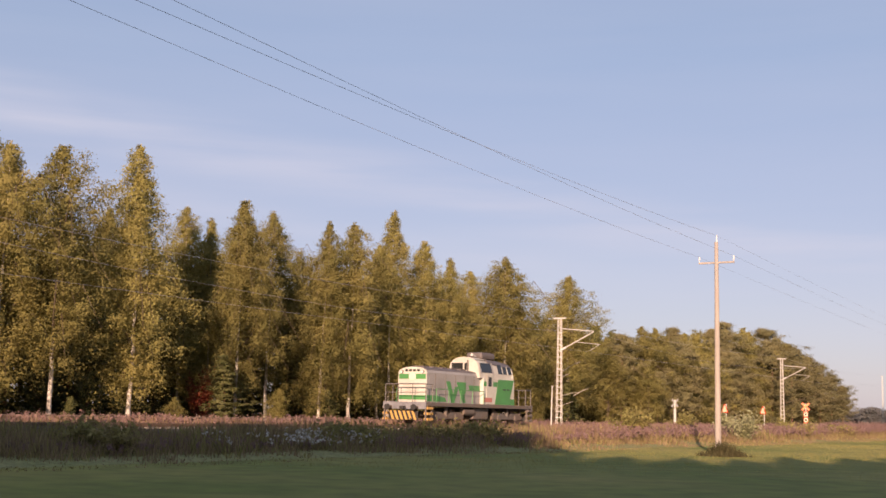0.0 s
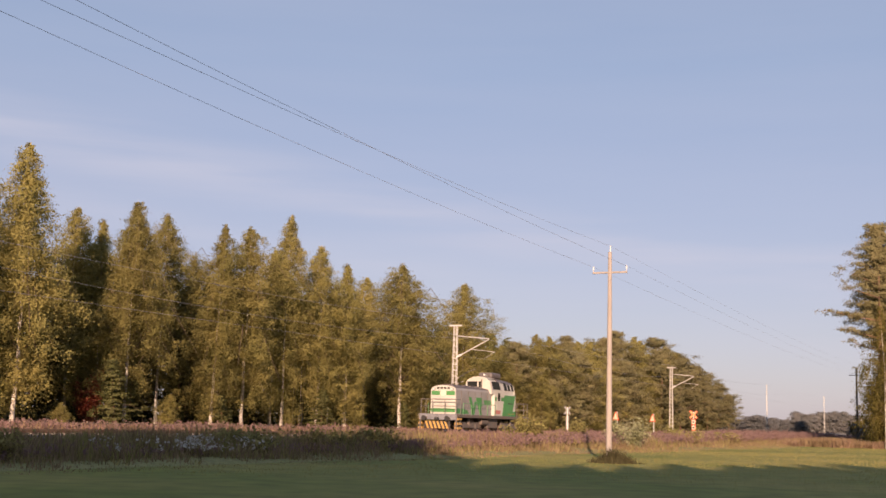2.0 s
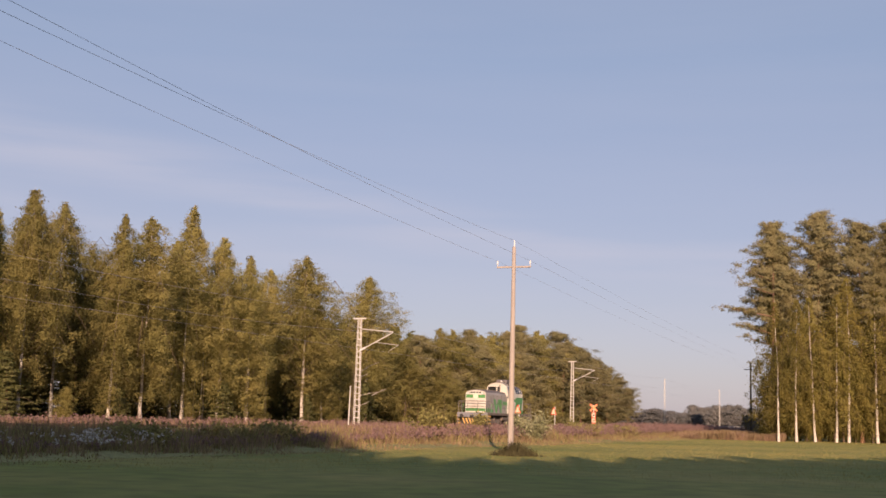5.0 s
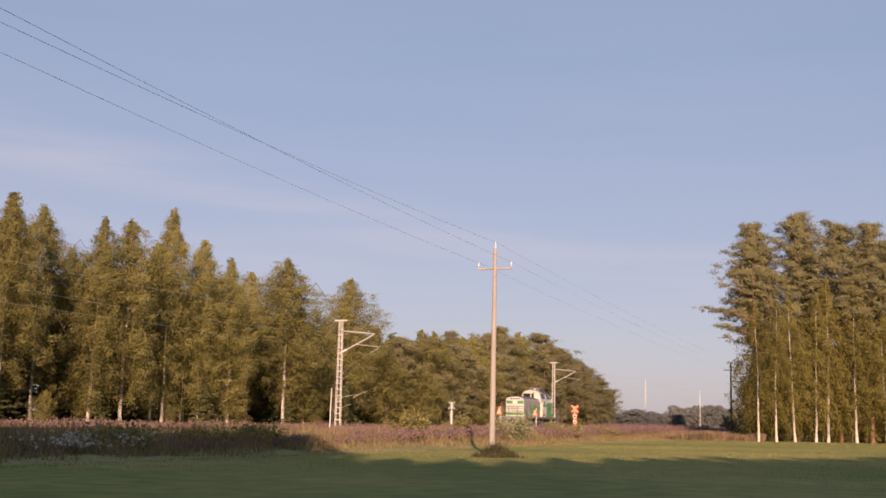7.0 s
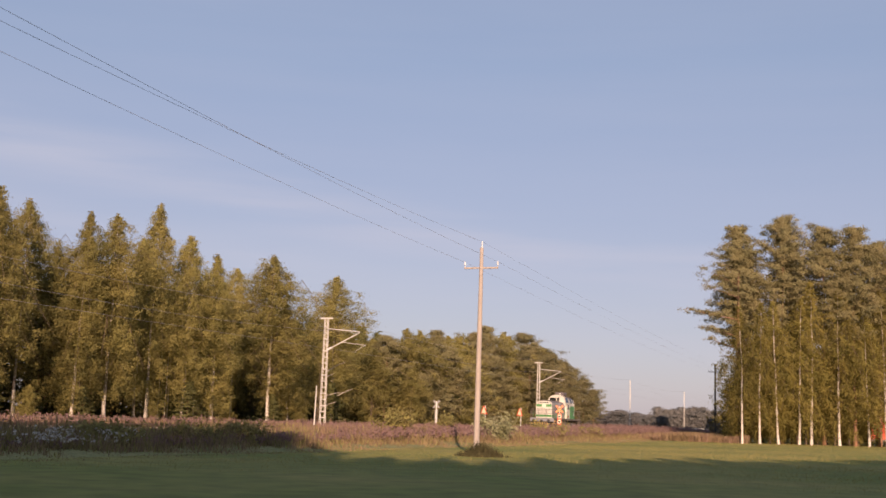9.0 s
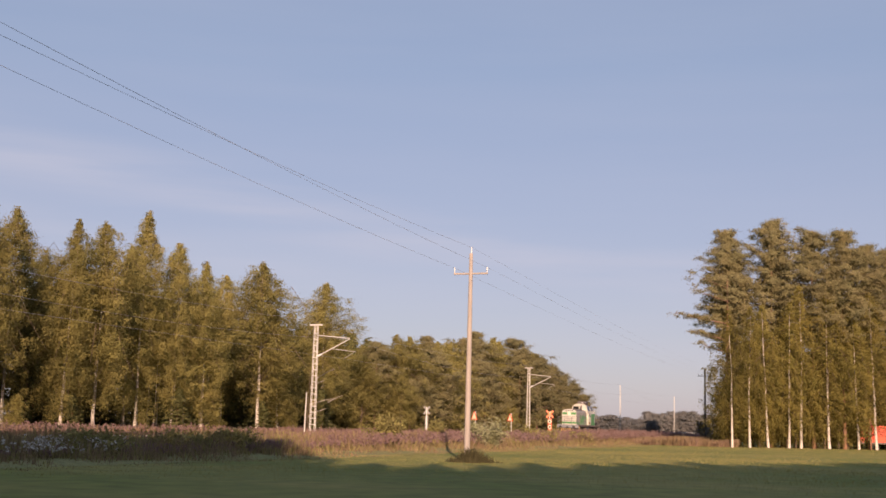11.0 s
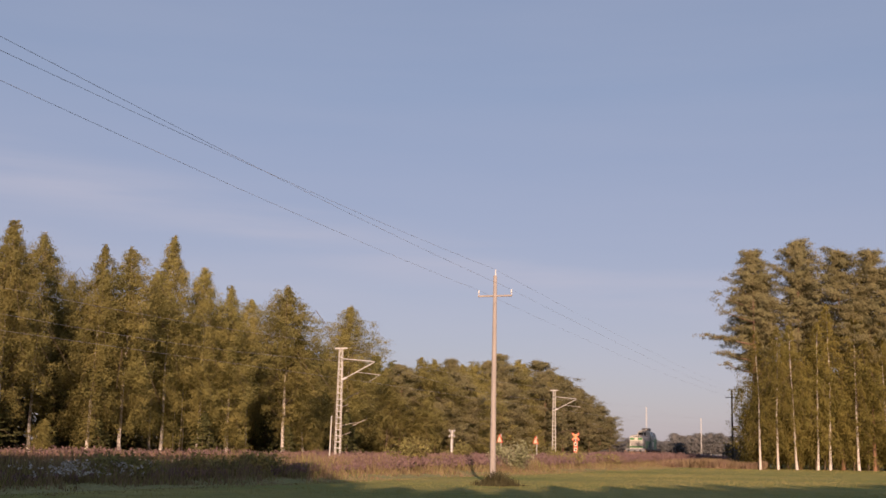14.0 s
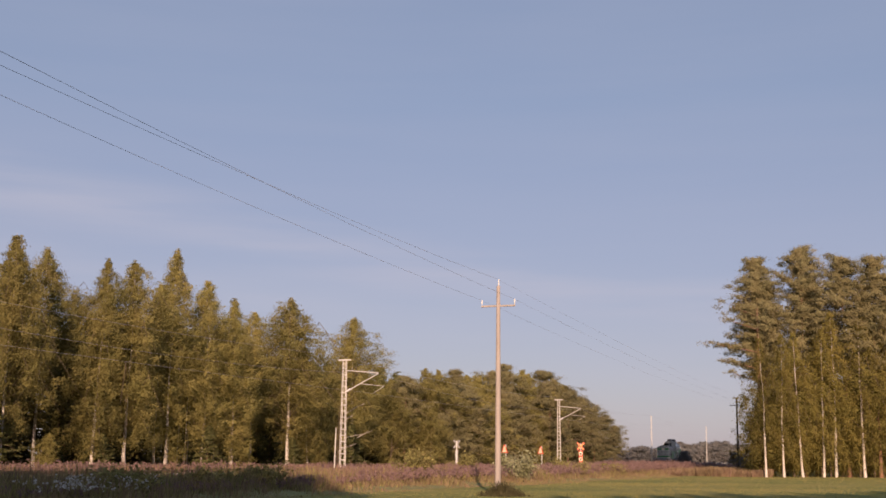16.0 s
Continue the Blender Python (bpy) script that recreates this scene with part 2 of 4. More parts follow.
def part(name, bm, mat, parent, label=""):
    me = bpy.data.meshes.new(name)
    bm.normal_update()
    bm.to_mesh(me)
    bm.free()
    me.materials.append(mat)
    return put(name, me, parent, label)


def box(bm, x0, x1, y0, y1, z0, z1, bevel=0.0):
    r = bmesh.ops.create_cube(bm, size=1.0, matrix=Matrix.Translation(((x0 + x1) / 2, (y0 + y1) / 2, (z0 + z1) / 2)) @ Matrix.Diagonal((x1 - x0, y1 - y0, z1 - z0, 1)))
    if bevel:
        edges = list({e for v in r["verts"] for e in v.link_edges})
        bmesh.ops.bevel(bm, geom=edges, offset=bevel, segments=2, affect="EDGES", profile=0.6)
    return bm


def a_box(*a, bevel=0.0):
    return box(bmesh.new(), *a, bevel=bevel)


def rod(bm, a, b, r0, r1=None, sides=8):
    a, b = Vector(a), Vector(b)
    way = b - a
    m = Matrix.Translation((a + b) / 2) @ way.to_track_quat("Z", "Y").to_matrix().to_4x4()
    bmesh.ops.create_cone(bm, cap_ends=True, segments=sides, radius1=r0, radius2=r0 if r1 is None else r1, depth=way.length, matrix=m)
    return bm


def a_rod(a, b, r0, r1=None, sides=8):
    return rod(bmesh.new(), a, b, r0, r1, sides)


def prism(outline, y0, y1):
    """A solid whose cross section (x, z) runs along y."""
    bm = bmesh.new()
    a = [bm.verts.new((x, y0, z)) for x, z in outline]
    b = [bm.verts.new((x, y1, z)) for x, z in outline]
    n = len(outline)
    bm.faces.new(a)
    bm.faces.new(b[::-1])
    for i in range(n):
        bm.faces.new((a[i], b[i], b[(i + 1) % n], a[(i + 1) % n]))
    bmesh.ops.recalc_face_normals(bm, faces=bm.faces)
    return bm


def slab(outline, x0, x1):
    """A solid whose side view (y, z) runs from x0 to x1."""
    bm = bmesh.new()
    a = [bm.verts.new((x0, y, z)) for y, z in outline]
    b = [bm.verts.new((x1, y, z)) for y, z in outline]
    n = len(outline)
    bm.faces.new(a)
    bm.faces.new(b[::-1])
    for i in range(n):
        bm.faces.new((a[i], b[i], b[(i + 1) % n], a[(i + 1) % n]))
    bmesh.ops.recalc_face_normals(bm, faces=bm.faces)
    return bm


def tube(points, radii, sides=7):
    """Vertices and faces of a bent tapered tube."""
    vs, fs = [], []
    for i, (p, r) in enumerate(zip(points, radii)):
        for k in range(sides):
            a = 2 * math.pi * k / sides
            vs.append((p[0] + r * math.cos(a), p[1] + r * math.sin(a), p[2]))
        if i:
            o = (i - 1) * sides
            for k in range(sides):
                fs.append((o + k, o + (k + 1) % sides, o + sides + (k + 1) % sides, o + sides + k))
    return vs, fs


def leaves(rng, centers, length, width, facing=None, loose=0.7):
    """Diamond leaves at centers (n, 3), turned at random or, loosely, towards facing (n, 3)."""
    n = len(centers)
    a = rng.normal(size=(n, 3))
    if facing is not None:
        f = facing / (np.linalg.norm(facing, axis=1, keepdims=True) + 1e-6) + loose * rng.normal(size=(n, 3))
        f /= np.linalg.norm(f, axis=1, keepdims=True)
        a = a - f * np.sum(a * f, axis=1, keepdims=True)
    else:
        f = rng.normal(size=(n, 3))
    a /= np.linalg.norm(a, axis=1, keepdims=True)
    b = np.cross(f, a)
    b /= np.linalg.norm(b, axis=1, keepdims=True)
    k = rng.uniform(0.7, 1.3, (n, 1))
    a, b = a * length * k * 0.5, b * width * k * 0.5
    return np.stack([centers - a, centers + b, centers + a, centers - b], 1)


# ---- the ground ----
def profile(u):
    """Height of the ground across the track."""
    pts = [(-4000, 0.3), (-14, 0.3), (-9, 0.25), (-6.5, 0.0), (-3.6, 0.40), (3.6, 0.40), (6.5, 0.05), (9, 0.22), (13.5, 0.2), (15.8, 0.02), (18, 0.0), (6000, 0.0)]
    for (u0, z0), (u1, z1) in zip(pts, pts[1:]):
        if u <= u1:
            k = (u - u0) / (u1 - u0)
            return z0 + (z1 - z0) * k
    return 0.0


def build_ground():
    us = [-2500, -600, -200, -80, -40, -22, -14, -11, -9, -7.5, -6.5, -5, -3.6, 0, 3.6, 5, 6.5, 7.7, 9, 11, 12, 13.5, 14.6, 15.8, 18, 24, 30, 38, 48, 60, 80, 110, 160, 260, 600, 2500]
    ss = [-2500, -800, -300, -160] + list(range(-110, 230, 5)) + [240, 270, 320, 400, 600, 1000, 2500, 4500]
    rng = random.Random(3)
    vs, fs, mats = [], [], []
    for s in ss:
        for u in us:
            calm = 0.02 if u > 15 else 0.10
            z = profile(u) + (rng.uniform(-calm, calm) if abs(u) > 4 and -110 <= s <= 230 and abs(u) < 100 else 0)
            vs.append(on_line(s, u, z))
    w = len(us)
    for i in range(len(ss) - 1):
        for j in range(w - 1):
            fs.append((i * w + j, i * w + j + 1, (i + 1) * w + j + 1, (i + 1) * w + j))
            mid = (us[j] + us[j + 1]) / 2
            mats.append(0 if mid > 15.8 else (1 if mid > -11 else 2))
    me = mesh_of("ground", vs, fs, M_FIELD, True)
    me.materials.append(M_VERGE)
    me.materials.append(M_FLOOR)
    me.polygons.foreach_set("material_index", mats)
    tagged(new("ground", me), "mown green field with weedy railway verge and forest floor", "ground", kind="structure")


build_ground()


# ---- trees ----
def trunk_line(rng, height, lean, steps=12):
    x = y = 0.0
    pts = []
    for i in range(steps + 1):
        k = i / steps
        pts.append((x + lean[0] * k * height, y + lean[1] * k * height, k * height))
        x += rng.normal(0, 0.035)
        y += rng.normal(0, 0.035)
    return pts


def at_height(pts, z):
    k = max(0.0, min(0.999, z / pts[-1][2])) * (len(pts) - 1)
    i = int(k)
    a, b = np.array(pts[i]), np.array(pts[i + 1])
    return a + (b - a) * (k - i)


def make_tree(kind, seed, height, radius, base, leaf_mat, bark, branches, clumps, per_clump, leaf, droop, rise, label, category, bole=0.016, inner=0.25):
    """One tree at the origin: an Empty with trunk, limbs and crown."""
    rng = np.random.default_rng(seed)
    tree = root(kind, Matrix(), label, category)
    pts = trunk_line(rng, height, rng.normal(0, 0.010, 2))
    rad = [height * bole * (1 - 0.93 * (i / 12)) * (1.25 if i == 0 else 1) for i in range(13)]
    v, f = tube(pts, rad)
    put("trunk", mesh_of("trunk", v, f, bark, True), tree)
    lv, lf, centers, facing = [], [], [], []
    for i in range(branches):
        x = base + (1 - base) * (((i + rng.uniform(0, 1)) / branches) ** 0.9) * 0.985
        k = (x - base) / (1 - base)
        if kind.startswith("birch"):
            r = radius * min(1.0, (k / 0.14 + 0.25) ** 0.6) * min(1.0, ((1 - k) / 0.52) ** 0.88 + 0.01)
            r *= 1 + (1 - k) * (0.22 * math.sin(k * 11 + seed) + 0.2 * math.sin(k * 27 + 2 * seed))
            r *= 1 + 0.18 * math.sin(k * 16 + 2.0 * (i * 2.39996) + seed)
        elif kind.startswith("pine"):
            r = radius * min(1.0, (k / 0.22 + 0.45)) * min(1.0, ((1 - k) / 0.50) ** 0.62 + 0.04)
        else:
            r = radius * ((1 - k) ** 0.9 + 0.04)
        r *= rng.uniform(0.5, 1.15) if kind.startswith("birch_tree") else rng.uniform(0.4, 1.35)
        az = i * 2.39996 + rng.normal(0, 0.5)
        if kind.startswith("pine_tree"):
            # whorls of five boughs
            level, levels = i // 5, max(1, branches // 5)
            x = base + (1 - base) * ((level + 0.5 + rng.normal(0, 0.10)) / levels) * 0.985
            az = (i % 5) * 1.2566 + level * 0.7 + rng.normal(0, 0.25)
        r *= 1 + 0.22 * math.sin(2 * az + seed + k * 5)
        p0 = at_height(pts, x * height)
        out = np.array([math.cos(az), math.sin(az), 0])
        up = rise + (rng.normal(0, 0.16) if kind.startswith("pine_tree") else 0.0)
        p1 = p0 + out * r * 0.55 + np.array([0, 0, r * up])
        p2 = p0 + out * r + np.array([0, 0, r * up - r * droop])
        o = len(lv)
        t = max(0.004, 0.006 * r)
        for p, q in ((p0, t * 1.5), (p1, t), (p2, t * 0.3)):
            side = np.array([-out[1], out[0], 0]) * q
            lv += [p + side, p - side, p + np.array([0, 0, q * 1.6])]
        for c in (0, 3):
            for e in range(3):
                lf.append((o + c + e, o + c + (e + 1) % 3, o + c + 3 + (e + 1) % 3, o + c + 3 + e))
        most = per_clump
        if kind.startswith("birch"):
            most = max(12, int(per_clump * min(1.0, 0.04 + 1.1 * r / radius)))
        for c in range(clumps):
            w = inner + (1.05 - inner) * (c + rng.uniform(0, 1)) / clumps
            q = p0 + (p1 - p0) * min(1, w / 0.55) + (p2 - p1) * max(0, (w - 0.55) / 0.45)
            q = q + rng.normal(0, 0.05 + 0.08 * r, 3)
            if kind.startswith("birch"):
                wide = min(0.27, 0.05 + 0.12 * r)
                off = np.column_stack([rng.normal(0, wide, most), rng.normal(0, wide, most), -rng.exponential(wide * 2.1, most) + wide * 0.9])
            elif kind.startswith("pine_tree"):
                # flat pads of needles
                off = np.column_stack([rng.normal(0, 0.33, most), rng.normal(0, 0.33, most), rng.normal(0.05, 0.15, most)])
            elif kind.startswith("pine"):
                off = np.column_stack([rng.normal(0, 0.30, most), rng.normal(0, 0.30, most), np.abs(rng.normal(0, 0.24, most))])
            else:
                off = np.column_stack([rng.normal(0, 0.13, most), rng.normal(0, 0.13, most), -np.abs(rng.normal(0, 0.05, most))])
            centers.append(q + off)
            if kind.startswith("pine_tree"):
                facing.append(off * 0.5 + out * 0.22 + np.array([0, 0, 0.20]))
            else:
                facing.append(off + out * 0.16 + np.array([0, 0, 0.10]))
    quads = leaves(rng, np.concatenate(centers), *leaf, np.concatenate(facing), 0.32)
    boughs = np.array(lv)[np.array(lf)]
    me = cards("crown", np.concatenate([quads, boughs]), leaf_mat)
    me.materials.append(M_TWIG)
    me.polygons.foreach_set("material_index", [0] * len(quads) + [1] * len(boughs))
    put("crown", me, tree)
    return tree


BIRCHES = [make_tree("birch_tree", 10 + i, 15.0, 2.65 + 0.3 * (i % 3), 0.07 + 0.05 * (i % 3), M_BIRCH_LEAF, M_BIRCH_BARK, 115, 5, 150, (0.102, 0.072), 0.66, 0.75, "tall slender birch with white bark and olive-green leaves", "tree", bole=0.0085) for i in range(8)]
PINES = [make_tree("pine_tree", 30 + i, 15.0, 2.8 + 0.3 * (i % 2), 0.38, M_PINE_LEAF, M_PINE_BARK, 60, 6, 62, (0.26, 0.075), -0.10, 0.10, "tall pine with orange upper bark and layered needles", "tree", bole=0.013) for i in range(4)]
GROVE_PINES = [make_tree("pine_tree", 150 + i, 24.0, 3.7, 0.47, M_PINE_LEAF, M_PINE_BARK, 100, 6, 76, (0.25, 0.08), -0.12, 0.10, "high pine with orange upper bark above the birches", "tree", bole=0.009) for i in range(3)]
BUSHY_PINES = [make_tree("pine_tree", 40 + i, 10.0, 3.0, 0.06 + 0.13 * (i % 3), M_PINE_LEAF, M_PINE_BARK, 55, 6, 66, (0.24, 0.075), -0.14, 0.10, "pine with layered needles down to the ground", "tree", bole=0.013) for i in range(3)]
SPRUCES = [make_tree("spruce_tree", 50 + i, 5.0, 1.5, 0.03, M_SPRUCE_LEAF, M_PINE_BARK, 52, 7, 30, (0.15, 0.05), 0.30, 0.02, "small green spruce at the forest edge", "tree", bole=0.016) for i in range(3)]
LEAFY = [make_tree("birch_shrub_tree", 70 + i, 11.0, 2.9, 0.02, M_BIRCH_LEAF, M_TWIG, 80, 6, 76, (0.15, 0.10), 0.30, 0.55, "broad leafy tree with dense olive-green foliage", "tree", bole=0.012) for i in range(3)]
GROVE_BIRCHES = [make_tree("birch_tree", 90 + i, 15.0, 2.3, 0.14, M_GROVE_LEAF, M_BIRCH_BARK, 74, 5, 50, (0.14, 0.09), 1.0, 0.65, "tall birch with a long white trunk and sparse hanging twigs", "tree", bole=0.0085, inner=0.45) for i in range(4)]
FAR_TREES = [make_tree("pine_far_tree", 120 + i, 6.0, 2.6, 0.02, M_HAZED_LEAF, M_PINE_BARK, 80, 5, 22, (0.24, 0.17), 0.1, 0.25, "distant dark tree of the wooded skyline", "tree", bole=0.02) for i in range(3)]
DEEP_BIRCHES = [make_tree("birch_tree", 140 + i, 15.0, 3.4, 0.50, M_BIRCH_LEAF, M_BIRCH_BARK, 70, 5, 84, (0.110, 0.072), 0.62, 0.75, "tall birch behind the forest edge with a high crown", "tree", bole=0.010) for i in range(3)]
GROVE_LEAFY = [make_tree("birch_shrub_tree", 170 + i, 11.0, 2.8, 0.02, M_GROVE_LEAF, M_TWIG, 80, 6, 62, (0.16, 0.105), 0.40, 0.55, "broad leafy tree with olive-brown foliage in the grove", "tree", bole=0.010) for i in range(3)]
USED = set()


def plant(stock, i, x, y, z, height, rng, spread=1.0, label=""):
    ob = stock[i % len(stock)]
    size = height / ob["tall"]
    m = pose(x, y, z, 0, 0, rng.uniform(0, 360))
    if ob.name in USED:
        ob = copy_thing(ob, m)
    else:
        USED.add(ob.name)
        ob.matrix_basis = m
    ob.scale = (size * spread, size * spread, size)
    if label:
        tagged(ob, label=label)
    return ob


for stock, tall in ((BIRCHES, 15.0), (DEEP_BIRCHES, 15.0), (GROVE_BIRCHES, 15.0), (PINES, 15.0), (BUSHY_PINES, 10.0), (GROVE_PINES, 24.0), (SPRUCES, 5.0), (LEAFY, 11.0), (GROVE_LEAFY, 11.0), (FAR_TREES, 6.0)):
    for ob in stock:
        ob["tall"] = tall


def build_forest():
    rng = random.Random(11)
    # front row: metres along the track, height
    front = [(-45, 15.5), (-40, 16), (-36, 15), (-31.5, 15.2), (-27.7, 14.8), (-24.3, 15.4), (-19.3, 16.4), (-15, 13.4), (-12.5, 13.0), (-10.3, 14.7), (-6.8, 14.2), (-2, 14.6), (1.2, 14.8), (4.0, 13.6), (6.9, 16.8), (11.5, 15.0), (15, 14.0), (19.5, 13.4), (24.1, 15.2), (29.5, 11.5), (36.7, 15.0), (40, 12.4)]
    deep = (-31.5, -15, -12.5, -6.8, 4.0, 19.5, 40)
    for i, (s, h) in enumerate(front):
        back = (4.7 if s < -5 else 7.2) if s in deep else 0.0
        p = on_line(s + back, (-16.5 if s in deep else -12) + rng.uniform(-0.5, 0.5))
        plant(BIRCHES, i, p.x, p.y, 0.25, h * (1.09 if s in deep else 1.0), rng, 1.3 if 24 < s < 37 else rng.uniform(0.86, 1.08))
    # spruces close behind the birches; their dark needles stand in for deep shade
    for i in range(58):
        p = on_line(-62 + i * 2.35 + rng.uniform(-0.8, 0.8), -19.0 + rng.uniform(-1.2, 1.2))
        plant(SPRUCES, i, p.x, p.y, 0.2, rng.uniform(9.0, 12.3), rng, 0.68, "tall spruce, needles dark in place of shade behind the birches")
        p = on_line(-64 + i * 2.4 + rng.uniform(-0.8, 0.8), -24.5 + rng.uniform(-1.5, 1.5))
        plant(SPRUCES, i + 1, p.x, p.y, 0.2, rng.uniform(9.0, 12.0), rng, 0.75, "spruce, needles dark in place of shade inside the forest")
    # birches behind them that close the skyline
    for i in range(17):
        p = on_line(-52 + i * 5.8 + rng.uniform(-1, 1), -21.5 + rng.uniform(-0.8, 0.8))
        plant(BIRCHES, i + 3, p.x, p.y, 0.25, rng.uniform(13.0, 15.0) if i < 11 else rng.uniform(12.0, 13.6), rng, 1.05)
    for i in range(24):
        p = on_line(-58 + i * 4.2 + rng.uniform(-1, 1), -30 + rng.uniform(-2, 2))
        plant(DEEP_BIRCHES if i % 3 else PINES, i // 2, p.x, p.y, 0.25, rng.uniform(11.0, 13.0), rng, 1.1)
    # a stand of thin young birches with bare white stems
    for i in range(9):
        p = on_line(7.5 + i * 1.25 + rng.uniform(-0.4, 0.4), -14.0 + rng.uniform(-1.3, 0.8))
        plant(DEEP_BIRCHES, i, p.x, p.y, 0.25, rng.uniform(10.0, 12.5), rng, 0.62, "thin young birch with a bare white stem")
    # small spruces at the edge
    for i in range(15):
        s = -48 + i * 5.9 + rng.uniform(-1.5, 1.5)
        p = on_line(s, -10.5 + rng.uniform(-0.7, 1.0))
        if i % 2:
            plant(LEAFY, i, p.x, p.y, 0.2, rng.uniform(1.6, 3.2), rng, 1.1, "low sunlit leafy shrub at the forest edge")
        else:
            plant(SPRUCES, i, p.x, p.y, 0.2, rng.uniform(1.2, 4.6), rng, 1.25)
    # the mixed pines beyond the crossing
    far = [(48, 8.5, 1), (51.5, 10.2, 0), (55.6, 11.4, 1), (60, 11.4, 1), (64.2, 11.8, 0), (69, 11.6, 1), (75.9, 12.3, 1), (80, 12.8, 0), (87.1, 14.2, 0), (92, 13.8, 1), (97, 13.6, 1), (102.6, 14.6, 0), (108, 13.6, 1), (113, 13, 0), (117.4, 12.6, 0)]
    for i, (s, h, leafy) in enumerate(far):
        p = on_line(s, -12 + rng.uniform(-0.8, 0.8))
        plant(LEAFY if leafy else PINES, i, p.x, p.y, 0.25, h, rng, 1.15)
        p = on_line(s + 2, -9.3 + rng.uniform(-0.6, 0.8))
        plant(BUSHY_PINES if i % 4 else LEAFY, i + 1, p.x, p.y, 0.2, h * rng.uniform(0.55, 0.82), rng, 1.1)
        p = on_line(s, -18 + rng.uniform(-2, 2))
        plant(LEAFY, i + 2, p.x, p.y, 0.25, h * 0.92, rng, 1.3)


def build_wood_end():
    """The last pines of the wood, stepping down towards the track."""
    rng = random.Random(14)
    for i, (s, u, h) in enumerate(WOOD_END):
        p = on_line(s, u)
        plant(BUSHY_PINES, i, p.x, p.y, 0.2, h, rng, 1.05)
        p = on_line(s - 3, u - 2.5)
        plant(LEAFY, i, p.x, p.y, 0.2, h * 0.8, rng, 1.2)


WOOD_END = ((89.2, -6.8, 11.6), (97.3, -6.6, 11.2), (104.6, -6.5, 10.5), (112.6, -6.5, 9.6), (119.3, -6.5, 8.6), (126.5, -6.5, 7.1))


def build_grove():
    """The birches in a row and the high pines behind them, at the far side of the field."""
    rng = random.Random(5)
    for i, (x, y, h) in enumerate(((56.5, 116.5, 15), (58.9, 117.2, 15.5), (61.7, 118.4, 16), (64.6, 119.2, 16.5), (66.4, 119.8, 18.5), (70.2, 120.4, 19), (74.5, 121.4, 17), (77.0, 121.8, 18.5), (81, 123, 18), (85, 124, 18), (89, 125, 18))):
        plant(GROVE_BIRCHES, i, x, y, 0.0, h, rng, 1.0)
    for i, (x, y, h) in enumerate(((60.5, 125.0, 25.0), (65.0, 124.0, 26.4), (69.5, 122.5, 25.0), (73.2, 122.2, 25.2), (77.5, 124.0, 24.2), (82, 125.5, 24), (87, 127, 23), (63, 130, 23), (70, 130, 23), (77, 131, 22), (84, 133, 22))):
        plant(GROVE_PINES, i, x, y, 0.0, h, rng, 0.95)
    for i in range(20):
        plant(GROVE_LEAFY, i, 59.0 + i * 1.7, 121.0 + 0.22 * i + (7.0 if i > 9 else 0) + rng.uniform(-0.6, 1.2), 0.0, rng.uniform(11, 15), rng, 0.85)
        plant(GROVE_LEAFY, i + 1, 61 + i * 1.7, (126.5 if i < 8 else 130) + rng.uniform(-1, 1), 0.0, rng.uniform(9, 14), rng, 1.1)
    # the long low bough that reaches out of the first pine
    pine = root("pine_bough_tree", pose(59.0, 123.0, 0, 0, 0, 0), "old pine with long boughs reaching out over the field", "tree")
    part("trunk", a_rod((0, 0, -0.2), (0.3, 0, 19), 0.18, 0.06, 9), M_PINE_BARK, pine)
    g = np.random.default_rng(77)
    centers = []
    for z, l, n in ((13.9, 6.4, 40), (12.0, 4.6, 26), (16.5, 3.6, 20), (10.6, 3.6, 14), (18.0, 3.0, 16)):
        part("bough", a_rod((0.1, 0, z), (-l, -0.6, z + 0.9), 0.07, 0.02, 6), M_PINE_BARK, pine)
        for k in range(n):
            w = g.uniform(0.35, 1.05)
            c = np.array([0.1 - l * w, -0.6 * w, z + 0.9 * w]) + g.normal(0, 0.28, 3) * np.array([1, 1.4, 0.5])
            centers.append(c + g.normal(0, 1, (22, 3)) * np.array([0.25, 0.25, 0.10]))
    put("crown", cards("crown", leaves(g, np.concatenate(centers), 0.26, 0.075), M_PINE_LEAF), pine)


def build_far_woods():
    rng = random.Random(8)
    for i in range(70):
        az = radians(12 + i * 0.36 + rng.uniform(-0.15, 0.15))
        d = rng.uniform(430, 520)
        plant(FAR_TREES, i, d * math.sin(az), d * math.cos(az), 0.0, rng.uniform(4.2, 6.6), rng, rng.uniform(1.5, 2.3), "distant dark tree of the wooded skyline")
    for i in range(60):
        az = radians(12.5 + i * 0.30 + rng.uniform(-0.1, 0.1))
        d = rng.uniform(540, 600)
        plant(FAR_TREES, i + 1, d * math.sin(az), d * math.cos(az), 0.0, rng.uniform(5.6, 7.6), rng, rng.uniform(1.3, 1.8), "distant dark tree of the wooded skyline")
    # Nearer bushes reuse the hazed needles; the blue tint imitates shade.
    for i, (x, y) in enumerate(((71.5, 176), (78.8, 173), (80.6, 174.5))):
        plant(FAR_TREES, i, x, y, 0.0, rng.uniform(2.6, 3.2), rng, 1.1, "bush beside the line with bluish shade in its needle colour")
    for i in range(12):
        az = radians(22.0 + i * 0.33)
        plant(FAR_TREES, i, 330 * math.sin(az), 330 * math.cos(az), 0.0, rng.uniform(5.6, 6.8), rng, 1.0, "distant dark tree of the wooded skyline")


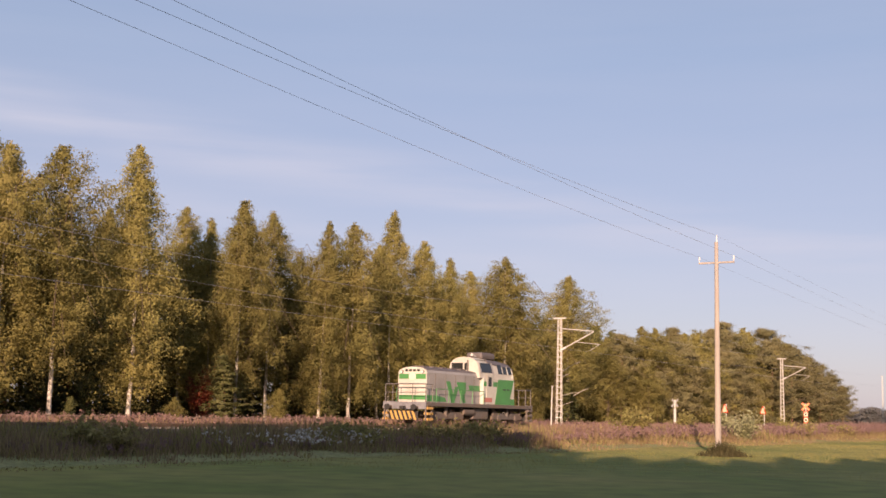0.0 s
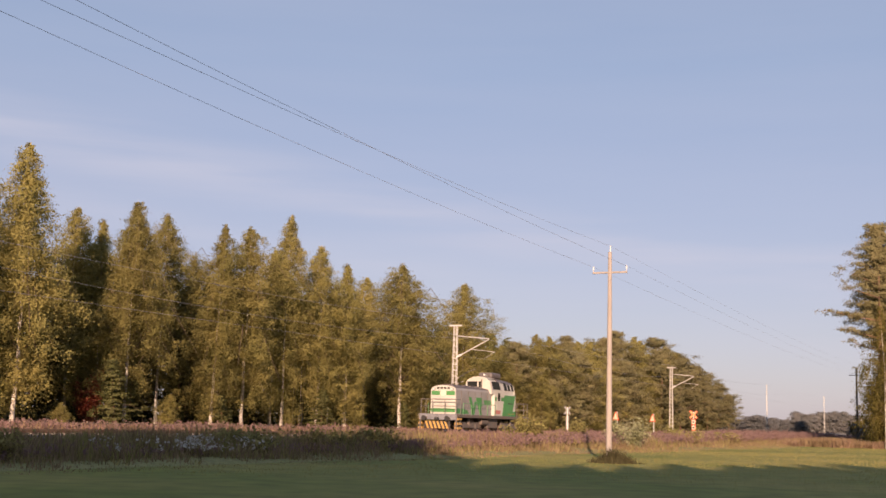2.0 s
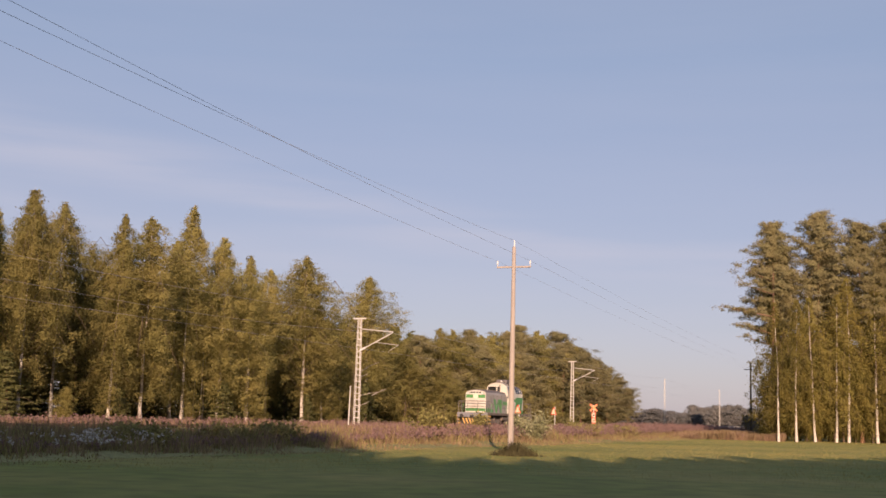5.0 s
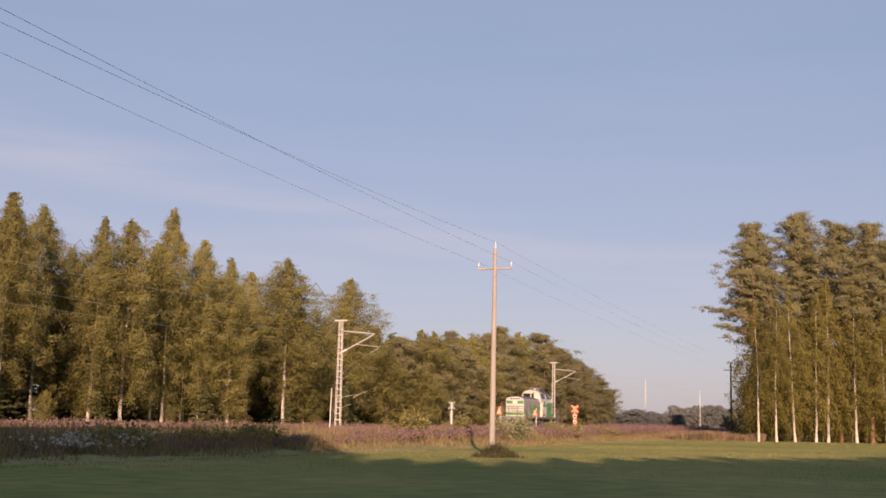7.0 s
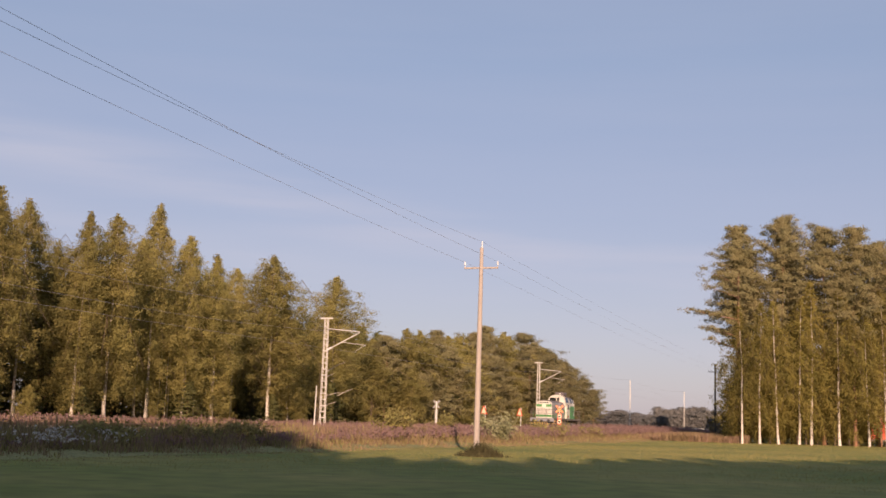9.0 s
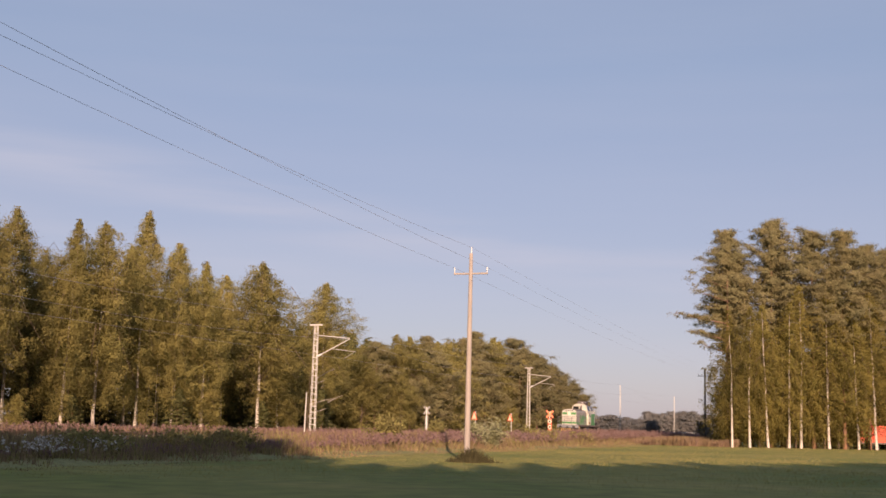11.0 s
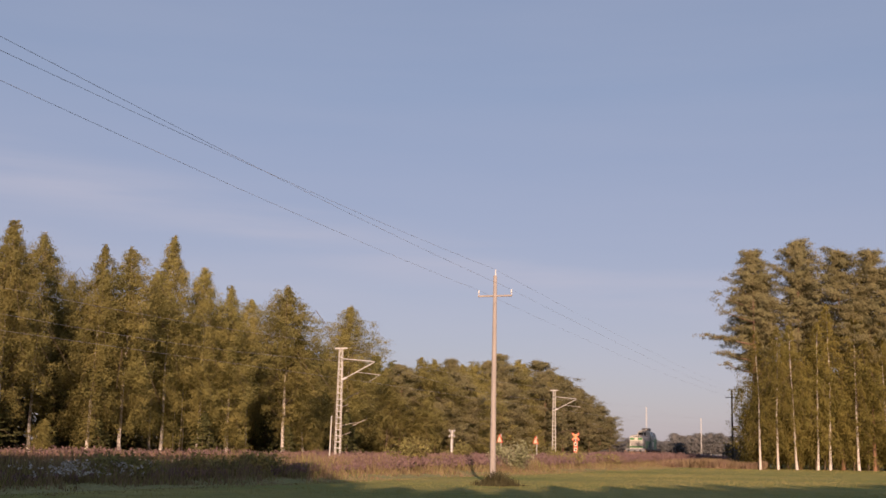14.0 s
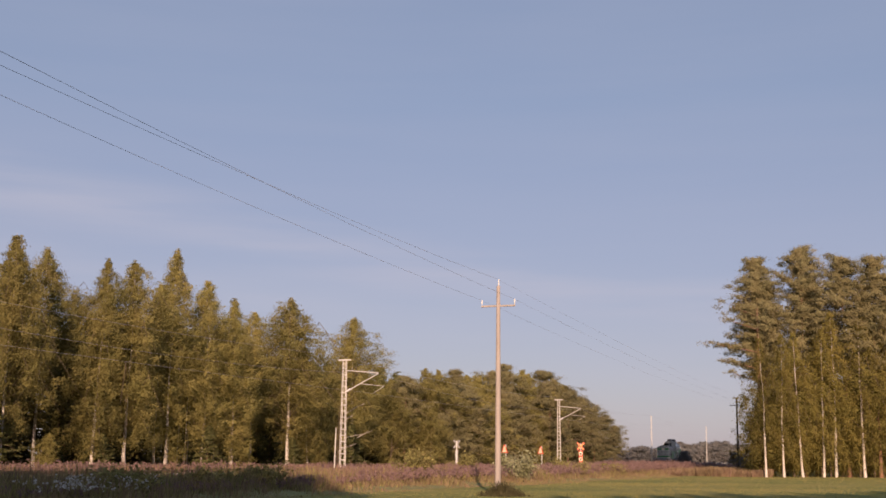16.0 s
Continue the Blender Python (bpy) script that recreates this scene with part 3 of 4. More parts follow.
def build_trees_behind():
    """The trees at the back of the camera, whose shade lies on the field."""
    rng = random.Random(9)
    for i in range(50):
        x = -62 + i * 2.2
        h = (20.4 if x > -16 else 18.8) if x < -1.5 else min(21.0, 15.6 + 0.18 * (x + 3.5))
        h += rng.uniform(-0.6, 0.6)
        plant(LEAFY, i, x - 5.1, -14 + rng.uniform(-1, 1), 0.0, h, rng, 0.75)
        plant(LEAFY, i + 1, x - 4.2, -17.5, 0.0, h - 0.3, rng, 0.75)


build_forest()
build_wood_end()
build_grove()
build_far_woods()
build_trees_behind()


# ---- the railway ----
def build_track():
    s0, s1 = -110.0, 420.0
    bm = prism([(-3.2, 0.30), (-1.75, 0.55), (1.75, 0.55), (3.2, 0.30), (3.2, 0.05), (-3.2, 0.05)], s0, s1)
    m = pose(START.x, START.y, 0, 0, 0, TURN)
    bed = part("ballast_bed", bm, M_BALLAST, None)
    bed.matrix_basis = m
    tagged(bed, "grey crushed stone bed under the railway track", "ballast", kind="structure")
    track = root("railway_track", m, "single railway track with rusty steel rails on sleepers", "track", kind="structure")
    for x in (-0.795, 0.795):
        part("rail", prism([(x - 0.07, 0.60), (x + 0.07, 0.60), (x + 0.012, 0.64), (x + 0.036, 0.72), (x + 0.036, 0.75), (x - 0.036, 0.75), (x - 0.036, 0.72), (x - 0.012, 0.64)], s0, s1), M_STEEL, track)
    bm = a_box(-1.3, 1.3, -0.13, 0.13, 0.45, 0.60, bevel=0.02)
    first = part("sleeper", bm, M_SLEEPER, track)
    first.location = (0, -60, 0)
    for i in range(1, 290):
        ob = put("sleeper", first.data, track)
        ob.location = (0, -60 + i * 0.61, 0)


def make_mast():
    """A lattice mast with its bracket; x points over the track."""
    mast = root("catenary_mast", Matrix(), "pale grey lattice steel mast carrying the overhead line bracket", "mast", "masts along the railway")
    part("foundation", a_box(-0.45, 0.45, -0.45, 0.45, -0.1, 0.55, bevel=0.04), M_CONCRETE, mast)
    top = 9.12
    for sx in (-1, 1):
        for sy in (-1, 1):
            part("leg", a_rod((sx * 0.22, sy * 0.11, 0.5), (sx * 0.12, sy * 0.10, top), 0.035, 0.035, 4), M_GALV, mast)
    n = 17
    for i in range(n):
        z = 0.8 + i * (top - 1.0) / n
        w = 0.22 - 0.10 * z / top
        part("batten", a_box(-w, w, -0.13, 0.13, z, z + 0.075), M_GALV, mast)
    part("head_bar", a_box(-0.55, 0.55, -0.06, 0.06, top, top + 0.12, bevel=0.02), M_GALV, mast)
    part("top_tube", a_rod((0.15, 0, 8.35), (2.95, 0, 8.10), 0.04), M_GALV, mast)
    part("strut", a_rod((0.15, 0, 6.65), (2.95, 0, 8.05), 0.045), M_GALV, mast)
    part("registration_tube", a_rod((1.4, 0, 7.28), (3.5, 0, 7.05), 0.022), M_GALV, mast)
    part("steady_arm", a_rod((3.45, 0, 7.05), (2.6, 0, 6.55), 0.016), M_GALV, mast)
    part("strut_insulator", a_rod((0.18, 0, 6.67), (0.55, 0, 6.85), 0.09), M_PORCELAIN, mast)
    return mast


def wire(name, points, radius, label, category="wire", group=""):
    vs, fs = [], []
    for i, p in enumerate(points):
        p = Vector(p)
        q = Vector(points[min(i + 1, len(points) - 1)]) - Vector(points[max(i - 1, 0)])
        side = q.cross(Vector((0, 0, 1))).normalized() * radius
        up = Vector((0, 0, radius))
        vs += [p + side, p + up, p - side, p - up]
        if i:
            o = (i - 1) * 4
            for k in range(4):
                fs.append((o + k, o + (k + 1) % 4, o + 4 + (k + 1) % 4, o + 4 + k))
    ob = new(name, mesh_of(name, vs, fs, M_WIRE, True))
    return tagged(ob, label, category, group)


def sagging(a, b, sag, n=24):
    a, b = Vector(a), Vector(b)
    return [a.lerp(b, i / n) - Vector((0, 0, 4 * sag * (i / n) * (1 - i / n))) for i in range(n + 1)]


MASTS = (-45.0, 17.5, 80.1, 140.0, 202.0, 264.0)


def make_bare_mast():
    mast = root("line_mast", Matrix(), "slender pale mast with no bracket far down the line", "mast", "bare masts down the line")
    part("foundation", a_box(-0.3, 0.3, -0.3, 0.3, -0.1, 0.5, bevel=0.04), M_CONCRETE, mast)
    for sx in (-1, 1):
        part("leg", a_rod((sx * 0.10, 0, 0.4), (sx * 0.05, 0, 9.3), 0.04, 0.03, 5), M_GALV, mast)
    for i in range(14):
        z = 0.8 + i * 0.6
        part("batten", a_box(-0.13, 0.13, -0.04, 0.04, z, z + 0.08), M_GALV, mast)
    part("head_plate", a_box(-0.12, 0.12, -0.06, 0.06, 9.25, 9.35), M_GALV, mast)
    return mast


def build_overhead():
    first, bare = make_mast(), make_bare_mast()
    for i, s in enumerate(MASTS):
        p = on_line(s, -3.0)
        m = pose(p.x, p.y, 0.05, 0, 0, TURN)
        if i in (0, 3):
            (first if i == 0 else bare).matrix_basis = m
        else:
            copy_thing(first if i < 3 else bare, m)
    for a, b in zip((-107.0,) + MASTS, MASTS + (326.0,)):
        wire("contact_wire", sagging(on_line(a, -0.2, 6.5), on_line(b, -0.2, 6.5), 0.05, 6), 0.006, "thin copper contact wire over the track", "wire", "overhead line wires")
        wire("messenger_wire", sagging(on_line(a, -0.1, 8.1), on_line(b, -0.1, 8.1), 1.0), 0.006, "thin sagging messenger wire over the track", "wire", "overhead line wires")
        wire("return_wire", sagging(on_line(a, -3.5, 9.6), on_line(b, -3.5, 9.6), 0.6), 0.007, "thin wire along the mast heads", "wire", "overhead line wires")


# ---- the power line ----
# place and size of each power pole
POLES = ((-34.87, -31.31, 0.05, 1.0), (11.48, 48.87, 0.36, 0.76), (77.5, 169.0, 0.0, 1.0), (139.9, 273.7, 0.0, 1.0))


def make_power_pole(wood, label):
    pole = root("power_pole", Matrix(), label, "pole", "power line poles")
    v, f = tube([(0, 0, -0.9), (0, 0, 3.0), (0, 0, 7.0), (0, 0, 11.35), (0, 0, 11.4)], [0.17, 0.16, 0.135, 0.105, 0.0], 12)
    put("shaft", mesh_of("shaft", v, f, wood, True), pole)
    part("crossarm", a_box(-1.02, 1.02, -0.05, 0.05, 10.14, 10.24, bevel=0.015), wood, pole)
    for x in (-0.98, 0.98):
        pin = part("insulator_pin", a_rod((x, 0, 10.22), (x, 0, 10.40), 0.02), M_GALV, pole)
        part("insulator", a_rod((x, 0, 10.36), (x, 0, 10.56), 0.05, 0.035), M_PORCELAIN, pin)
    part("top_insulator", a_rod((0.02, 0, 11.36), (0.02, 0, 11.74), 0.04, 0.03), M_PORCELAIN, pole, "pale porcelain insulator on the pole top")
    part("arm_bolt", a_rod((0, -0.16, 10.18), (0, 0.16, 10.18), 0.02), M_GALV, pole)
    return pole


def build_power_line():
    turn = -math.degrees(math.atan2(62.4, 104.7))
    pale = make_power_pole(M_POLE, "pale weathered wooden power pole with a crossarm in the field")
    dark = make_power_pole(M_SHADED_WOOD, "wooden power pole beside the track, darkened as in shade")
    for i, (x, y, z, size) in enumerate(POLES):
        m = pose(x, y, z, 0, 0, turn) @ Matrix.Scale(size, 4)
        if i == 1:
            pale.matrix_basis = m
        elif i == 2:
            dark.matrix_basis = m
        else:
            copy_thing(pale if i == 0 else dark, m)
    side = Vector((math.cos(radians(turn)), math.sin(radians(turn)), 0))
    for (x0, y0, z0, k0), (x1, y1, z1, k1) in zip(POLES, POLES[1:]):
        for off, z in ((-0.98, 10.54), (0.98, 10.54), (0.02, 11.72)):
            a, b = Vector((x0, y0, z0 + z * k0)) + side * off * k0, Vector((x1, y1, z1 + z * k1)) + side * off * k1
            if y0 < 0:
                # the middle wire is tied lower, beside the shaft of the pole behind
                a += side * 1.4 - Vector((0, 0, 2.7)) if abs(off) < 0.5 else Vector((0, 0, 0.4))
            wire("power_wire", sagging(a, b, 1.0 if y0 < 0 else 0.4, 40), 0.005 if y0 < 0 else 0.004, "thin grey power line wire sagging between wooden poles", "wire", "power line wires")


# ---- the locomotive; x to its right side, y the way it goes, z over the rails ----
def arch(half, foot, spring, crown, n=8):
    pts = [(-half, foot), (-half, spring)]
    for i in range(1, n):
        a = math.pi * i / n
        pts.append((-half * math.cos(a), spring + (crown - spring) * math.sin(a) ** 0.8))
    return pts + [(half, spring), (half, foot)]


def plate(corners, x, thick, parent, mat, name, label=""):
    """A thin raised piece on a side wall, from (y, z) corners."""
    return part(name, slab(corners, x, x + thick), mat, parent, label)


def end_plate(x0, x1, z0, z1, y, thick, parent, mat, name, label=""):
    return part(name, a_box(x0, x1, y - thick, y, z0, z1), mat, parent, label)


WHEELSETS = []


def sloped(bm):
    """The back end of the cab top falls away."""
    for v in bm.verts:
        if v.co.y > 1.0 and v.co.z > 3.9:
            v.co.z -= 0.22
    return bm



def build_locomotive():
    loco = root("diesel_locomotive", Matrix(), "white, grey and green diesel shunting locomotive with raised cab", "locomotive")
    part("underframe", a_box(-1.5, 1.5, -9.15, 3.95, 1.20, 1.35, bevel=0.03), M_FRAME, loco)
    # hood with its end, sides and roof
    hood = part("hood", prism(arch(1.0, 1.352, 3.10, 3.43), -8.4, -2.2), M_GREY, loco, "light grey engine hood with green stripes")
    part("hood_end", prism(arch(1.005, 1.356, 3.105, 3.435), -8.46, -8.38), M_WHITE, hood, "cream white end plate with green bands")
    part("hood_roof", prism([(-0.88, 3.18)] + arch(0.96, 3.17, 3.18, 3.47)[1:-1] + [(0.88, 3.18)], -8.36, -2.25), M_ROOF, hood, "brown-grey curved roof sheet")
    for i, y in enumerate((-7.6, -6.6, -5.5, -4.4, -3.4)):
        part("hood_fan_cover", a_box(-0.42, 0.42, y - 0.28, y + 0.28, 3.44, 3.53, bevel=0.02), M_ROOF, hood)
    # bands and shapes of the livery
    end_plate(-0.95, -0.26, 2.72, 3.02, -8.462, 0.012, hood, M_GREEN, "band")
    end_plate(0.26, 0.95, 2.72, 3.02, -8.462, 0.012, hood, M_GREEN, "band")
    end_plate(-0.98, 0.98, 1.50, 1.76, -8.462, 0.012, hood, M_GREEN, "band")
    part("emblem", a_rod((0, -8.46, 2.86), (0, -8.48, 2.86), 0.20, 0.20, 18), M_PALE, hood, "round pale emblem plate between the bands")
    for z in (1.98, 2.22, 2.46):
        end_plate(-0.96, 0.96, z, z + 0.025, -8.462, 0.008, hood, M_GREY, "panel_seam")
    for x in (-0.42, -0.14, 0.14, 0.42):
        end_plate(x - 0.10, x + 0.10, 3.16, 3.30, -8.462, 0.012, hood, M_BLACK, "number_bar")
    for sx in (1, -1):
        x = 1.0 if sx > 0 else -1.012
        plate([(-8.36, 1.42), (-6.2, 1.42), (-6.35, 1.66), (-7.3, 1.78), (-8.36, 1.78)], x, 0.012, hood, M_GREEN, "band")
        # the big mark: a wedge beside a block
        plate([(-6.25, 2.66), (-5.80, 2.66), (-5.42, 1.86), (-5.22, 2.36), (-4.82, 2.36), (-5.26, 1.38), (-5.62, 1.38)], x, 0.014, hood, M_GREEN, "livery_wedge")
        plate([(-5.04, 2.66), (-3.92, 2.66), (-3.92, 2.02), (-4.10, 1.92), (-3.92, 1.40), (-4.28, 1.40), (-4.62, 1.95)], x, 0.014, hood, M_GREEN, "livery_block")
        plate([(-3.60, 2.50), (-2.22, 2.50), (-2.22, 2.20), (-3.48, 2.20)], x, 0.014, hood, M_GREEN, "livery_bar")
        for y in (-7.5, -6.35, -5.2, -4.05, -2.95):
            plate([(y, 1.45), (y + 0.022, 1.45), (y + 0.022, 3.05), (y, 3.05)], x - 0.004 * sx, 0.02, hood, M_FRAME, "door_seam")
        for y in (-7.9, -6.9):
            for k in range(6):
                z = 2.2 + k * 0.11
                plate([(y - 0.25, z), (y + 0.25, z), (y + 0.25, z + 0.03), (y - 0.25, z + 0.03)], x, 0.016, hood, M_GREY, "louvre")
    for x in (-0.74, 0.74):
        lamp = part("headlight", a_rod((x, -8.46, 3.14), (x, -8.54, 3.14), 0.10, 0.09, 14), M_FRAME, loco)
        part("lens", a_rod((x, -8.54, 3.14), (x, -8.555, 3.14), 0.075, 0.075, 14), M_PORCELAIN, lamp)
    # cab
    body = part("cab_body", a_box(-1.24, 1.24, -2.15, 1.95, 1.352, 3.02, bevel=0.04), M_WHITE, loco, "cream white lower cab wall with green panels")
    cut = [(-1.20, 3.0), (-1.14, 3.40), (-0.98, 3.98), (-0.74, 4.18), (-0.36, 4.29), (0, 4.32), (0.36, 4.29), (0.74, 4.18), (0.98, 3.98), (1.14, 3.40), (1.20, 3.0)]
    upper = part("cab_upper", sloped(prism(cut, -2.55, 1.85)), M_WHITE, loco, "cream white rounded upper cab")
    roof = part("cab_roof", sloped(prism([(-1.02, 3.96), (-0.76, 4.22), (-0.38, 4.35), (0, 4.39), (0.38, 4.35), (0.76, 4.22), (1.02, 3.96), (0.85, 3.95), (-0.85, 3.95)], -1.15, 1.95)), M_ROOF, loco, "dark brown-grey arched cab roof")
    part("front_roof", prism([(-0.80, 4.17), (-0.38, 4.31), (0, 4.35), (0.38, 4.31), (0.80, 4.17), (0.5, 4.14), (-0.5, 4.14)], -2.57, -1.15), M_WHITE, roof, "cream white front part of the cab roof")
    part("exhaust_box", a_box(-0.60, 0.60, -1.3, 0.45, 4.26, 4.70, bevel=0.17), M_ROOF, roof)
    part("horn", a_rod((0.3, -1.6, 4.40), (0.3, -2.1, 4.50), 0.05, 0.09), M_GALV, roof)
    part("aerial", a_rod((-0.5, 1.2, 4.35), (-0.5, 1.2, 4.9), 0.015), M_BLACK, roof)
    part("exhaust_pipe", a_rod((0.34, -2.66, 3.3), (0.34, -2.66, 4.12), 0.055, 0.05, 10), M_FRAME, loco, "thin dark exhaust pipe before the cab")
    for x0, x1 in ((-0.90, -0.06), (0.06, 0.28)):
        pane = part("front_window", a_box(x0, x1, -2.60, -2.54, 3.50, 3.96, bevel=0.02), M_GLASS, upper)
        part("wiper", a_rod((x0 + 0.2, -2.61, 3.52), (x0 + 0.1, -2.61, 3.85), 0.012), M_BLACK, pane)

    def side_pane(ya, yb, z0, z1, sx, name, mat, proud=0.02):
        """A pane on the leaning cab side."""
        xs = [1.14 - (z - 3.40) * 0.276 for z in (z0, z1)]
        bm = bmesh.new()
        rings = []
        for off in (-0.02, proud):
            ring = []
            for y, z, x in ((ya, z0, xs[0]), (yb, z0, xs[0]), (yb - 0.06, z1, xs[1]), (ya + 0.06, z1, xs[1])):
                ring.append(bm.verts.new((sx * (x + off), y, z + off * 0.4)))
            rings.append(ring)
        a, b = rings
        bm.faces.new(a)
        bm.faces.new(b)
        for k in range(4):
            bm.faces.new((a[k], a[(k + 1) % 4], b[(k + 1) % 4], b[k]))
        bmesh.ops.recalc_face_normals(bm, faces=bm.faces)
        return part(name, bm, mat, upper)

    for sx in (1, -1):
        side_pane(-2.28, -0.86, 3.36, 3.97, sx, "side_window", M_GLASS)
        side_pane(-0.10, 0.45, 3.34, 3.93, sx, "side_window", M_GLASS)
        side_pane(0.58, 1.72, 3.34, 3.82, sx, "side_window", M_GLASS)
        side_pane(1.05, 1.22, 3.32, 3.85, sx, "window_bar", M_WHITE, 0.035)
        for ya, yb in ((-2.44, -2.26), (-0.90, -0.70)):
            side_pane(ya, yb, 3.30, 4.0, sx, "window_frame", M_GREY, 0.03)
        xb = 1.24 if sx > 0 else -1.252
        plate([(-0.65, 1.37), (1.93, 1.37), (1.93, 1.75), (1.35, 1.75), (1.85, 2.98), (-0.25, 2.98)], xb, 0.012, body, M_GREEN, "green_panel")
        plate([(-2.12, 2.50), (-0.40, 2.50), (-0.33, 2.80), (-2.12, 2.80)], xb, 0.010, body, M_GREEN, "green_panel")
        door = plate([(-1.75, 1.40), (-0.95, 1.40), (-0.95, 3.30), (-1.75, 3.30)], xb, 0.02, body, M_WHITE, "cab_door")
        plate([(-1.55, 2.50), (-1.15, 2.50), (-1.15, 3.10), (-1.55, 3.10)], xb + 0.012 * sx, 0.02, door, M_GLASS, "door_window")
        plate([(-2.05, 1.50), (-1.05, 1.50), (-1.05, 1.78), (-2.05, 1.78)], xb + 0.014 * sx, 0.02, body, M_FADED, "warning_panel", "small faded red panel under the cab")
        for k in range(2):
            plate([(0.4 + 0.5 * k, 2.3), (0.75 + 0.5 * k, 2.3), (0.75 + 0.5 * k, 2.38), (0.4 + 0.5 * k, 2.38)], xb + 0.006 * sx, 0.02, body, M_BLACK, "number_bar")
    for sx in (-1, 1):
        side_pane(1.72, 1.84, 3.10, 3.74, sx, "end_pillar", M_WHITE, 0.03)
    end_plate(-0.9, 0.9, 3.45, 3.95, 1.87, 0.02, upper, M_GLASS, "rear_window")
    # ends: beams, buffers, ploughs, steps and railings
    for sy, y in ((-1, -9.15), (1, 3.95)):
        beam = part("buffer_beam", a_box(-1.5, 1.5, min(y, y + sy * 0.12), max(y, y + sy * 0.12), 0.94, 1.36, bevel=0.02), M_BEAM, loco)
        for x in (-0.92, 0.92):
            buf = part("buffer", a_rod((x, y + sy * 0.1, 1.05), (x, y + sy * 0.5, 1.05), 0.10, 0.08, 12), M_FRAME, loco)
            part("buffer_head", a_rod((x, y + sy * 0.5, 1.05), (x, y + sy * 0.56, 1.05), 0.18, 0.18, 16), M_BLACK, buf)
        part("coupling_hook", a_box(-0.12, 0.12, min(y + sy * 0.1, y + sy * 0.45), max(y + sy * 0.1, y + sy * 0.45), 0.92, 1.12, bevel=0.03), M_BLACK, loco)
        plough = part("snow_plough", a_box(-1.02, 1.02, min(y + sy * 0.12, y + sy * 0.2), max(y + sy * 0.12, y + sy * 0.2), 0.32, 0.84, bevel=0.02), M_BLACK, loco, "black plough plate with yellow warning stripes")
        for k in range(6):
            x = -1.0 + k * 0.31
            bm = prism([(x + 0.24, 0.32), (x + 0.40, 0.32), (x + 0.18, 0.84), (x + 0.02, 0.84)], y + sy * 0.205 if sy > 0 else y - 0.215, y + sy * 0.2 + (0.015 if sy > 0 else 0.0))
            part("warning_stripe", bm, M_YELLOW, plough)
        for x in (-1.45, 1.45):
            steps = part("corner_step", a_box(x - 0.05, x + 0.05, y - 0.05, y + 0.05, 0.30, 1.40, bevel=0.01), M_FRAME, loco, "corner step frame in worn paint")
            part("upright", a_box(x - 0.05, x + 0.05, y - sy * 0.6 - 0.05, y - sy * 0.6 + 0.05, 0.30, 1.4), M_FRAME, steps)
            for z in (0.36, 0.68, 1.0):
                part("tread", a_box(x - 0.14, x + 0.14, min(y, y - sy * 0.6), max(y, y - sy * 0.6), z - 0.06, z + 0.08), M_YELLOW if sy < 0 else M_FRAME, steps)
        rail = part("end_railing", a_rod((-1.42, y, 2.40), (1.42, y, 2.40), 0.03), M_RAILING, loco, "grey steel end railing")
        for x in (-1.42, -0.5, 0.5, 1.42):
            part("railing_post", a_rod((x, y, 1.35), (x, y, 2.40), 0.025), M_RAILING, rail)
        part("railing_bar", a_rod((-1.42, y, 1.9), (1.42, y, 1.9), 0.02), M_RAILING, rail)
        for x in (-1.42, 1.42):
            part("side_bar", a_rod((x, y, 2.40), (x, y - sy * 0.75, 2.40), 0.025), M_RAILING, rail)
            part("railing_post", a_rod((x, y - sy * 0.75, 1.35), (x, y - sy * 0.75, 2.40), 0.025), M_RAILING, rail)
    for sx in (-1, 1):
        bar = part("side_handrail", a_rod((sx * 1.42, -8.0, 2.15), (sx * 1.42, -2.3, 2.15), 0.02), M_GREEN, loco, "thin walkway handrail")
        for y in (-8.0, -6.6, -5.2, -3.8, -2.4):
            part("railing_post", a_rod((sx * 1.42, y, 1.35), (sx * 1.42, y, 2.15), 0.02), M_GREEN, bar)
        part("sill", a_box(sx * 1.5 - 0.03, sx * 1.5 + 0.03, -9.1, 3.9, 1.14, 1.21), M_FRAME, loco)
        part("air_tank", a_rod((sx * 1.15, -4.6, 0.85), (sx * 1.15, -3.4, 0.85), 0.22, 0.22, 12), M_FRAME, loco)
    part("fuel_tank", a_box(-1.2, 1.2, -3.3, -1.4, 0.40, 1.13, bevel=0.08), M_FRAME, loco)
    for y in (-6.4, 1.2):
        bogie = part("bogie", a_box(-0.55, 0.55, y - 1.9, y + 1.9, 0.55, 0.85, bevel=0.05), M_FRAME, loco)
        for x in (-1.08, 1.08):
            part("side_frame", slab([(y - 2.0, 0.62), (y - 1.5, 0.82), (y - 0.6, 0.80), (y, 0.60), (y + 0.6, 0.80), (y + 1.5, 0.82), (y + 2.0, 0.62), (y + 2.0, 0.42), (y - 2.0, 0.42)], x - 0.08, x + 0.08), M_FRAME, bogie)
            for dy in (-1.15, 1.15):
                part("axle_box", a_box(x - 0.14, x + 0.14, y + dy - 0.2, y + dy + 0.2, 0.34, 0.68, bevel=0.04), M_FRAME, bogie)
                part("brake_hanger", a_box(x - 0.06, x + 0.06, y + dy * 1.55 - 0.05, y + dy * 1.55 + 0.05, 0.35, 1.1), M_FRAME, bogie)
            part("spring", a_rod((x, y, 0.55), (x, y, 1.1), 0.13, 0.13, 10), M_FRAME, bogie)
        for dy in (-1.15, 1.15):
            ws = part("wheelset", a_rod((-0.9, 0, 0), (0.9, 0, 0), 0.08, 0.08, 10), M_STEEL, loco)
            ws.location = (0, y + dy, 0.5)
